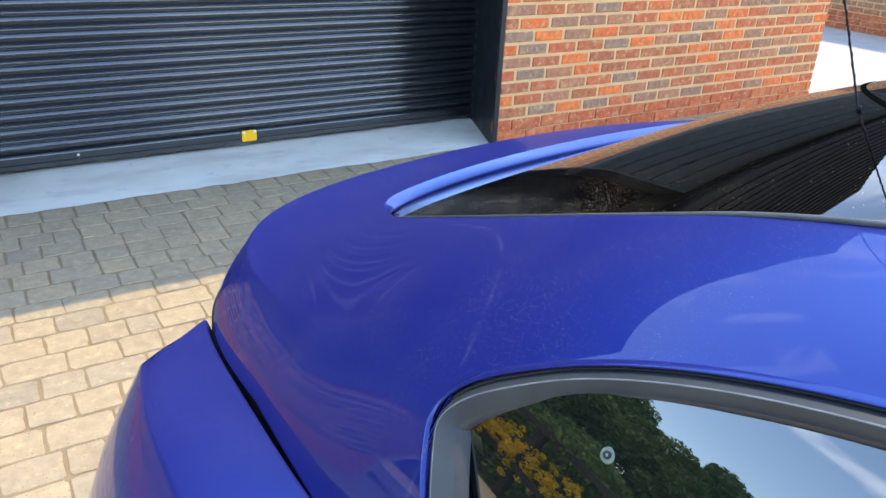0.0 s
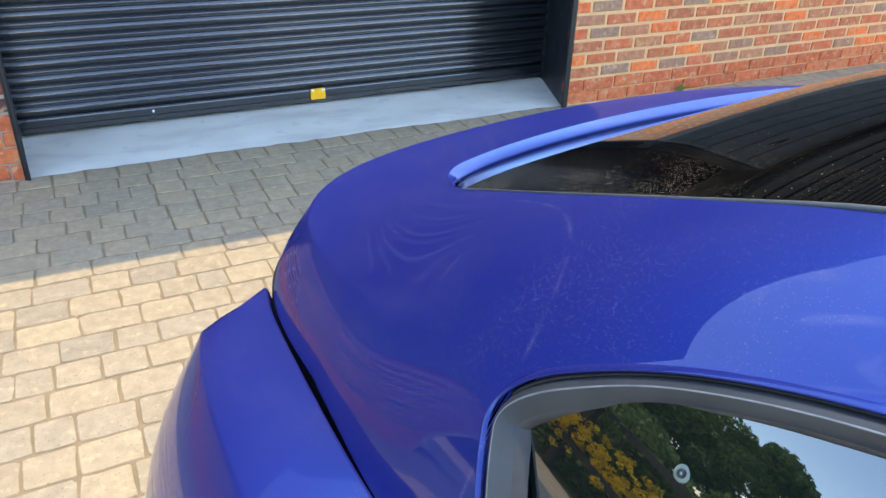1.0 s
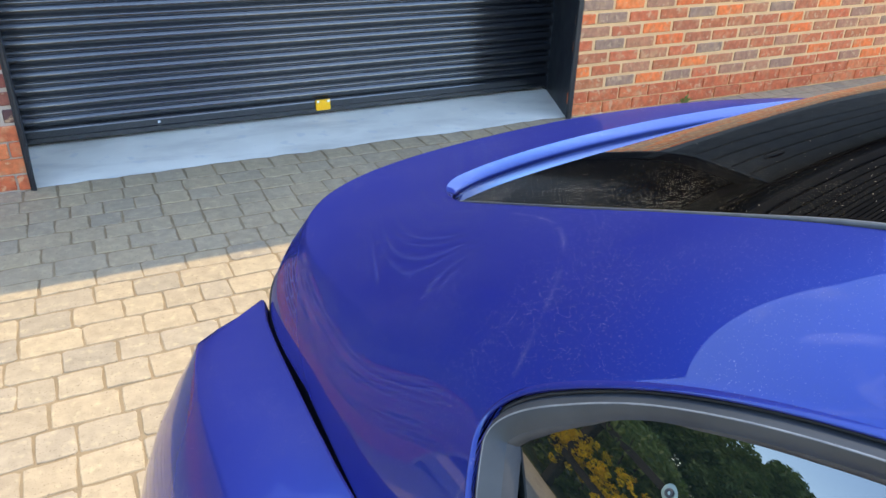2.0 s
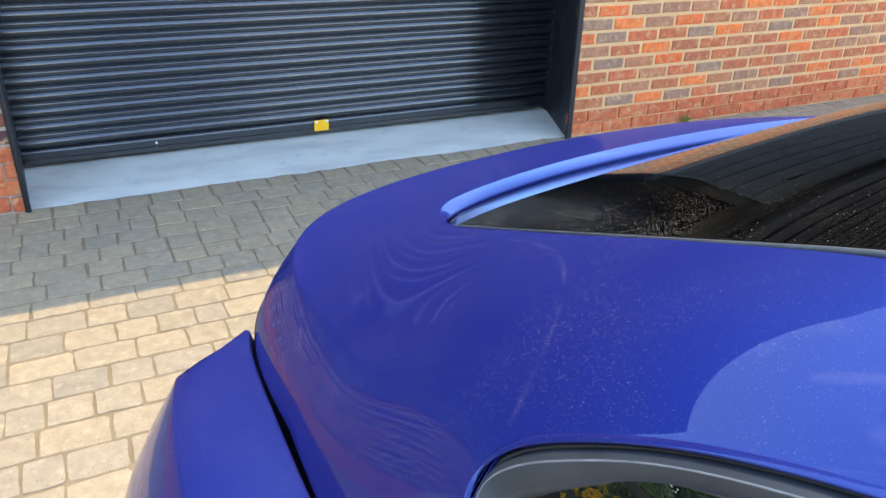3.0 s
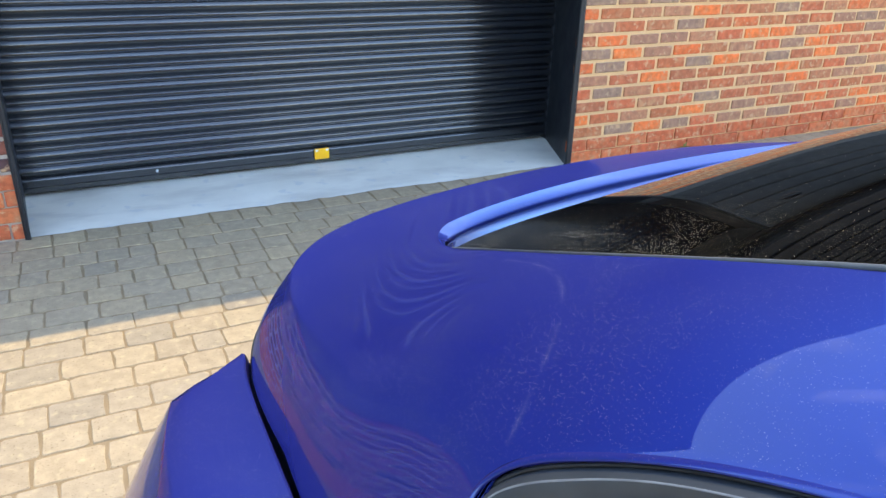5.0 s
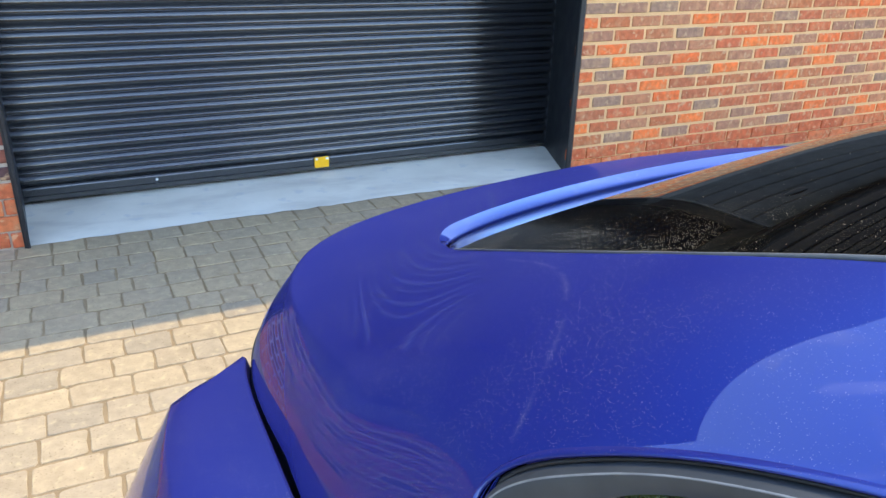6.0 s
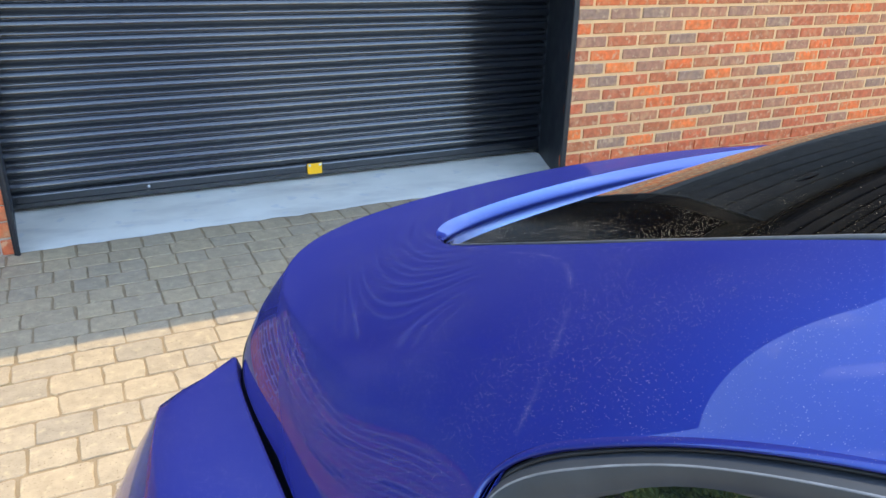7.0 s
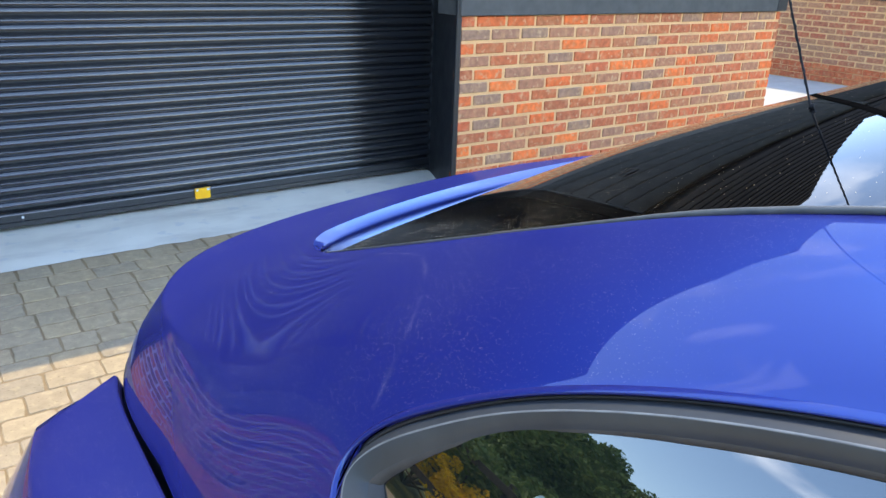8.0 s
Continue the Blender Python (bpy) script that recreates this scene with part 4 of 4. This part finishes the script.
RINGS = [
    (0.6500, RY, 0.430, 3.5, 0.9250), (0.6535, RY, 0.436, 3.5, 0.9455), (0.6550, RY, 0.438, 3.5, 0.9480), (0.6575, RY, 0.441, 3.5, 0.9485),
    (0.690, -3.07, 0.470, 3.3, 0.9475), (0.715, -3.095, 0.505, 3.1, 0.9445), (0.738, -3.12, 0.546, 3.0, 0.9400), (0.7405, -3.125, 0.545, 3.0, 0.9385), (0.7425, -3.13, 0.548, 3.0, 0.937),
    (0.7480, -3.14, 0.558, 3.0, 0.931), (0.768, -3.17, 0.600, 3.0, 0.907), (0.790, -3.20, 0.657, 3.0, 0.874), (0.810, -3.24, 0.718, 3.0, 0.836), (0.826, -3.28, 0.792, 3.0, 0.79), (0.845, -3.345, 0.882, 3.0, 0.72), (0.857, -3.38, 0.940, 3.0, 0.65), (0.860, -3.40, 0.980, 2.9, 0.55),
    (0.850, -3.40, 0.985, 2.9, 0.45), (0.835, -3.40, 0.970, 2.9, 0.33), (0.80, -3.40, 0.940, 2.9, 0.24), (0.73, -3.40, 0.88, 2.9, 0.22)]


def body_rows():
    rows = []
    for half, cy, back, m, z in RINGS:
        fr = (-5.35, 0.82 if z < 0.7 else 0.82 - (z - 0.7) * 1.2)
        hp = plan(half, cy, back, m, fr, 2.4)
        top = ease(0.6, 0.9, z)
        wide = 0.010 if half < 0.70 else 0.0
        hp = [(x + wide * ease(-2.9, -3.2, y) if x > 0.3 else x, y) for x, y in hp]
        zz = []
        for x, y in hp:
            # the shoulder ends in a slanting cut at the tail and climbs a little towards the front
            d = max(0.0, y + 2.848 + 0.6 * (x - 0.653))
            climb = 0.15 * min(0.36, max(0.0, -2.86 - y))
            zz.append(z + (climb - 0.26 * ease(-4.6, -6.0, y) - 0.34 * (1 - math.exp(-7.0 * d))) * top)
        loop = [(CX - x, y, q) for (x, y), q in zip(hp, zz)] + [(CX + x, y, q) for (x, y), q in list(zip(hp, zz))[::-1]]
        rows.append(loop)
    return rows


bv, bf = grid(body_rows())
body_me = mesh("lower_body", bv, bf, PAINT, True)
bm = bmesh.new()
bm.from_mesh(body_me)
bmesh.ops.remove_doubles(bm, verts=bm.verts[:], dist=0.0001)
bmesh.ops.recalc_face_normals(bm, faces=bm.faces[:])
bm.to_mesh(body_me)
bm.free()
body_me.polygons.foreach_set("use_smooth", [True] * len(body_me.polygons))
part("lower_body", body_me, car, "glossy blue painted lower body")
# black seal in the gap between shell and body, and the dark floor pan beneath
seal_rows = []
for half, back, dz in ((0.636, 0.420, 0.004), (0.645, 0.429, -0.003), (0.6500, 0.435, -0.012), (0.6515, 0.437, -0.040), (0.6515, 0.438, -0.110)):
    hp = plan(half, RY, back, 3.5, (-5.3, 0.5), 2.4)
    seal_rows.append([(CX + s * x, y, lip_z(y) + dz - 0.26 * ease(-4.6, -6.0, y)) for s in (-1, 1) for x, y in (hp if s < 0 else hp[::-1])])
part("gap_seal", mesh("body_gap_seal", *grid(seal_rows), RUBBER, True), car, "black seal in the gap under the shell")
part("floor_pan", mesh("floor_pan", *box(CX - 0.72, CX + 0.72, -6.0, -2.78, 0.20, 0.26), RUBBER), car)
part("cabin_lining", mesh("cabin_lining", *box(CX - 0.56, CX + 0.56, -4.6, -3.25, 0.30, 0.98), RUBBER), car)
# bonnet and windscreen
rows = []
for i in range(41):
    q = -1 + i / 20
    row = []
    for j in range(31):
        y = -4.70 - 1.20 * j / 30
        half = 0.665 * (1 - max(0.0, (-5.35 - y) / 0.60) ** 2.4) ** (1 / 2.4) if y > -5.94 else 0.02
        row.append((CX + q * half, y, 0.952 - 0.26 * ease(-4.6, -6.0, y) + 0.05 * (1 - q * q) * (1 - ease(-5.6, -5.95, y))))
    rows.append(row)
part("bonnet", mesh("bonnet", *grid(rows), PAINT, True), car)
rows = []
for i in range(31):
    q = -1 + i / 15
    row = []
    for j in range(21):
        a = j / 20
        y = FRONT - 0.36 * a - 0.03 * (1 - q * q)
        zt = z_pane(CX + q * HALF_IN, FRONT)
        row.append((CX + q * (HALF_IN + (0.60 - HALF_IN) * a), y, zt + (0.99 - zt) * a + 0.03 * math.sin(a * math.pi)))
    rows.append(row)
part("windscreen", mesh("windscreen", *grid(rows), SIDE_GLASS, True), car)
for side in (-1, 1):
    lv, lf = grid([[(CX + side * (x + 0.004), y + 0.004, z) for x, y in [(0.848 * max(0.0, math.cos(a)) ** (2 / 2.9), -3.4 + 0.975 * math.sin(a) ** (2 / 2.9)) for a in [1.0 + 0.35 * k / 16 for k in range(17)]]] for z in (0.62, 0.66, 0.72, 0.76)], flip=side < 0)
    part("tail_lamp", mesh("tail_lamp", lv, lf, LAMP_RED, True), car, "red tail lamp")
    part("head_lamp", mesh("head_lamp", *lathe([(0.0001, 0.03), (0.05, 0.025), (0.075, 0.0), (0.075, -0.05)], (CX + side * 0.52, -6.03, 0.60), (side * 0.3, -1, 0.2), 20), LAMP_CLEAR, True), car, "clear head lamp")
    for wy in (-3.42, -5.45):
        wx = CX + side * 0.775
        ty = part("wheel", mesh("wheel", *lathe([(0.19, -0.085), (0.27, -0.09), (0.292, -0.075), (0.297, 0.0), (0.292, 0.075), (0.27, 0.09), (0.205, 0.088), (0.20, 0.06)], (wx, wy, 0.297), (side, 0, 0), 40), TYRE, True), car, "black tyre on an alloy wheel")
        rim = [lathe([(0.205, 0.082), (0.195, 0.07), (0.19, 0.0)], (wx, wy, 0.297), (side, 0, 0), 40), lathe([(0.0001, 0.075), (0.035, 0.073), (0.045, 0.06), (0.045, 0.0)], (wx, wy, 0.297), (side, 0, 0), 20)]
        for k in range(5):
            g = 2 * math.pi * k / 5
            rim.append(tube([(wx + side * 0.06, wy + math.cos(g) * r, 0.297 + math.sin(g) * r) for r in (0.03, 0.11, 0.195)], [0.022, 0.018, 0.02], 8))
        part("rim", mesh("rim", *join(*rim), ALLOY, True), ty, "silver alloy rim")

# ---- planting beside the yard ----
def leaf_cloud(rng, blobs, count, size, flat=0.6):
    """Small bent leaf quads scattered through lumps (centre, radius)."""
    v, f = [], []
    tot = sum(r * r for _, r in blobs)
    for c, r in blobs:
        for _ in range(int(count * r * r / tot)):
            d = Vector((rng.gauss(0, 1), rng.gauss(0, 1), rng.gauss(0, 1))).normalized()
            p = Vector(c) + Vector((d.x, d.y, d.z * 0.85)) * r * (0.55 + 0.5 * rng.random() ** 0.6)
            a = Vector((rng.gauss(0, 1), rng.gauss(0, 1), rng.gauss(0, flat))).normalized()
            b = a.orthogonal().normalized()
            s = size * (0.6 + 0.8 * rng.random())
            n = len(v)
            up = a.cross(b) * s * 0.25
            v += [tuple(p - a * s), tuple(p + b * s * 0.5 + up), tuple(p + a * s), tuple(p - b * s * 0.5 + up)]
            f.append((n, n + 1, n + 2, n + 3))
    return v, f


def make_tree(seed, height, spread, leaf_mat, label, at):
    rng = random.Random(seed)
    tree = thing("tree", at, label, "tree", "trees beside the yard")
    base = Vector(at)
    limbs = []
    trunk = [base + Vector((0.12 * math.sin(k * 1.3 + seed), 0.10 * math.cos(k * 1.7), height * 0.72 * k / 6)) for k in range(7)]
    limbs.append(tube(trunk, [0.20 - 0.024 * k for k in range(7)], 10))
    blobs = []
    for k in range(16):
        st = trunk[2 + k % 5]
        g = k * 2.4 + rng.random()
        ln = spread * (0.55 + 0.5 * rng.random())
        end = st + Vector((math.cos(g) * ln, math.sin(g) * ln, height * (0.10 + 0.22 * rng.random())))
        mid = (st + end) / 2 + Vector((0, 0, 0.15))
        limbs.append(tube([st, mid, end], [0.06, 0.04, 0.015], 6))
        for _ in range(4):
            blobs.append((tuple(end + Vector((rng.gauss(0, 0.35), rng.gauss(0, 0.35), rng.gauss(0, 0.3))) * spread * 0.5), spread * (0.18 + 0.16 * rng.random())))
    for _ in range(8):
        blobs.append((tuple(trunk[-1] + Vector((rng.gauss(0, 0.5), rng.gauss(0, 0.5), rng.gauss(0.3, 0.4))) * spread * 0.5), spread * (0.2 + 0.15 * rng.random())))
    part("trunk", mesh("trunk", *join(*limbs), BARK, True), tree)
    part("crown", mesh("crown", *leaf_cloud(rng, blobs, 30000, 0.080), leaf_mat), tree)
    return tree


for k, (tx, ty, h, sp, lm) in enumerate(((-15.5, 6.5, 3.6, 1.7, LEAF), (-17.5, 9.0, 4.2, 1.9, LEAF_DARK), (-16.0, 11.5, 3.7, 1.8, LEAF), (-14.5, 14.5, 4.4, 2.0, LEAF_DARK), (-17.0, 3.5, 3.9, 1.8, LEAF_DARK), (-16.5, 0.2, 3.4, 1.7, LEAF))):
    make_tree(k + 1, h, sp, lm, ("dark green" if lm is LEAF_DARK else "leafy green") + " tree beside the yard", (tx, ty, -0.06))


def make_bush(seed, at, label, bloom):
    rng = random.Random(seed)
    bush = thing("flowering_shrub" if bloom else "shrub", at, label, "shrub", "shrubs along the path")
    b = Vector(at)
    blobs = [(tuple(b + Vector((rng.gauss(0, 0.4), rng.gauss(0, 0.4), 0.3 + 1.0 * rng.random()))), 0.22 + 0.16 * rng.random()) for _ in range(18)]
    stems = [tube([b, b + (Vector(c) - b) * 0.6 + Vector((0, 0, 0.05)), Vector(c)], [0.02, 0.014, 0.006], 5) for c, _ in blobs]
    part("stems", mesh("stems", *join(*stems), BARK, True), bush)
    part("foliage", mesh("foliage", *leaf_cloud(rng, blobs, 4500, 0.045), LEAF if bloom else LEAF_DARK), bush)
    if bloom:
        heads = [(tuple(b + Vector((rng.gauss(0.78, 0.10), rng.gauss(0, 0.45), 0.66 + 0.13 * rng.gauss(0, 1)))), 0.025 + 0.045 * rng.random()) for _ in range(120)]
        part("blossom", mesh("blossom", *leaf_cloud(rng, heads, 5200, 0.016), BLOOM), bush)
    return bush


for k in range(9):
    make_bush(20 + k, (-7.95 - 0.15 * math.sin(k * 2.1), -1.6 + 1.05 * k, -0.06), "green shrub with sprays of yellow blossom behind the fence" if k < 6 else "dark green shrub beside the gravel path", k < 6)
tan = part("path", mesh("path", *box(-6.9, -5.6, -12.0, 14.0, -0.10, -0.030), PATH_MAT), None)
tagged(tan, "tan gravel path beside the paving", "path", kind="structure")
fence = thing("fence", (-7.05, 1.0, -0.06), "dark stained timber fence before the shrubs", "fence")
for k in range(9):
    y = -5.2 + 1.9 * k
    part("post", mesh("fence_post", *box(-7.12, -7.03, y - 0.045, y + 0.045, -0.1, 1.18, 0.006), FENCE_WOOD), fence)
for z in (0.38, 1.03):
    part("rail", mesh("fence_rail", *box(-7.03, -6.99, -6.0, 11.0, z, z + 0.09, 0.004), FENCE_WOOD), fence)

# ---- small things ----
def blade(base, tip, wide):
    """A bent blade of leaf with two faces along its rib."""
    b, t = Vector(base), Vector(tip)
    across = (t - b).cross(Vector((0.2, 0.9, 0.3))).normalized() * wide
    rows = []
    for k in range(6):
        a = k / 5
        c = b.lerp(t, a) + Vector((0, 0, 0.25 * (t - b).length * math.sin(a * math.pi)))
        w = math.sin(min(1.0, a * 0.95 + 0.08) * math.pi)
        rows.append([tuple(c - across * w), tuple(c + Vector((0, 0, -wide * 0.4 * w))), tuple(c + across * w)])
    return grid(rows)


weed = thing("weed", (0.89, -0.03, 0.0), "small green weed growing at the foot of the brick wall", "weed")
rng = random.Random(31)
for k in range(9):
    g = k * 2.4
    part("blade", mesh("blade", *blade((0.89 + 0.012 * math.cos(g), -0.035 + 0.006 * math.sin(g), 0.0), (0.89 + 0.055 * math.cos(g), -0.045 + 0.022 * math.sin(g), 0.03 + 0.05 * rng.random()), 0.006), LEAF, True), weed)
# dark mark of unknown kind on the glass, added as a small curled piece
lx, ly = -2.168, -3.224
sliver = thing("dark_sliver", (lx, ly, z_pane(lx, ly) - 0.0032), "small curled dark sliver lying on the black glass", "leaf")
part("leaf_blade", mesh("leaf_blade", *grid([[(lx + 0.006 * u, ly - 0.0032 * u + 0.0022 * v * (1 - u * u), z_pane(lx + 0.006 * u, ly - 0.0032 * u + 0.0022 * v * (1 - u * u)) - 0.0030 + 0.0016 * (1 - u * u) * (1 - v * v * 0.6)) for v in (-1, -0.5, 0, 0.5, 1)] for u in [-1 + k / 5 for k in range(11)]]), SLIVER_BLACK, True), sliver)

# ---- pieces: bricks, then blocks ----
def brick_mesh(name, length, mat, depth=0.03):
    wide, high = (0.010, 0.067) if mat is BRICK_RED else (0.0, 0.057)
    v, f = box(-wide / 2, length + wide / 2, -0.003, depth, -(high - 0.057) / 2, (high + 0.057) / 2, 0.004)
    return mesh(name, v, f, mat)


WHOLE = {m.name: brick_mesh("brick", 0.206, m) for m in (BRICK, BRICK_RED, BRICK_DARK, BRICK_WING)}
CUTS = {}


def lay_bricks(parent, x0, x1, courses, rng, red=2, place=None, phase=(0.045, 0.1575), off=0.0, upper=BRICK):
    for c in range(courses):
        mat = BRICK_RED if c < red else upper
        z = c * CO + 0.014
        x = x0 + ((phase[c % 2] - x0) % BR) - BR
        while x < x1:
            a, b = max(x, x0), min(x + 0.206, x1)
            if b - a > 0.03:
                ln = round(b - a, 3)
                if ln > 0.204:
                    me = WHOLE[mat.name]
                else:
                    me = CUTS.setdefault((mat.name, ln), brick_mesh("brick", ln, mat))
                at = (a + (rng.uniform(-0.003, 0.003) if ln > 0.204 and a > x0 + 0.01 else 0.0), off - rng.random() * 0.003 - (0.004 if c < red else 0), z + rng.uniform(-0.002, 0.002))
                ob = part("brick", me, parent, "", at if place is None else place(*at))
                if place is not None:
                    ob.rotation_euler = (0, 0, radians(-90))
            x += BR


lay_bricks(wall_r, AX, END, 14, random.Random(11))
lay_bricks(wall_l, -5.1, LX, 14, random.Random(12), red=4, upper=BRICK_DARK)
lay_bricks(wing, -3.1, 0.6, 14, random.Random(13), red=3, upper=BRICK_WING, place=lambda a, y, z: (WX + y, -a, z))

# tumbled blocks in courses along the wall, three lengths
def block_mesh(name, lx, ly, seed, mat):
    rng = random.Random(seed)
    c = 0.010
    outline = [(c, 0), (lx * 0.35, 0), (lx * 0.68, 0), (lx - c, 0), (lx - c * 0.3, c * 0.3), (lx, c), (lx, ly * 0.5), (lx, ly - c), (lx - c * 0.3, ly - c * 0.3), (lx - c, ly), (lx * 0.62, ly), (lx * 0.3, ly), (c, ly), (c * 0.3, ly - c * 0.3), (0, ly - c), (0, ly * 0.5), (0, c), (c * 0.3, c * 0.3)]
    outer = [(x + rng.uniform(-0.0035, 0.0035), y + rng.uniform(-0.003, 0.003)) for x, y in outline]
    cx, cy = lx / 2, ly / 2
    v = [(x, y, -0.03) for x, y in outer] + [(x + (cx - x) * 0.015, y + (cy - y) * 0.02, -0.0022) for x, y in outer] + [(x + (cx - x) * 0.05, y + (cy - y) * 0.06, rng.uniform(-0.0004, 0.0004)) for x, y in outer]
    v.append((cx, cy, 0.001))
    n = len(outer)
    f = []
    for r in (0, 1):
        f += [(r * n + k, r * n + (k + 1) % n, (r + 1) * n + (k + 1) % n, (r + 1) * n + k) for k in range(n)]
    f += [(2 * n + k, 2 * n + (k + 1) % n, 3 * n) for k in range(n)]
    return v, f


ROW = 0.124
LENS = (0.10, 0.128, 0.156, 0.182)
VAR = {}
for li, ln in enumerate(LENS):
    for s in range(5):
        v, f = block_mesh("paver", ln - 0.0055, ROW - 0.0055, li * 10 + s, PAVER)
        VAR[(li, s)] = (v, f, mesh("paver", v, f, PAVER))
rng = random.Random(77)
far_v, far_f = [], []
singles = 0
y = DY1 - 0.002
# a header course against the concrete
x = -5.2
hv, hf = block_mesh("paver", 0.128, 0.165, 5, PAVER)
hm = mesh("paver", hv, hf, PAVER)
while x < 3.0:
    at = (x, y - 0.165, rng.uniform(-0.001, 0.001))
    if -3.4 < x < 0.4:
        part("paver", hm, drive, "", at)
        singles += 1
    else:
        n = len(far_v)
        far_v += [(q[0] + at[0], q[1] + at[1], q[2] + at[2]) for q in hv]
        far_f += [tuple(i + n for i in q) for q in hf]
    x += 0.137
y -= 0.174
while y > -8.6:
    x = -5.55 + rng.random() * 0.12
    while x < 4.4:
        li = rng.choices((0, 1, 2, 3), (2, 4, 4, 2))[0]
        s = rng.randrange(5)
        v, f, me = VAR[(li, s)]
        at = (x, y - ROW + 0.007, rng.uniform(-0.0012, 0.0012))
        near = -3.35 < x < -1.35 and y > -2.5
        if near and singles < 300:
            ob = part("paver", me, drive, "", at)
            ob.rotation_euler = (0, 0, rng.uniform(-0.012, 0.012))
            singles += 1
        else:
            n = len(far_v)
            far_v += [(q[0] + at[0], q[1] + at[1], q[2] + at[2]) for q in v]
            far_f += [tuple(i + n for i in q) for q in f]
        x += LENS[li]
    y -= ROW
rest = part("paver_field", mesh("paver_field", far_v, far_f, PAVER_FAR), drive, "buff tumbled blocks in courses")
tagged(rest, kind="stuff")
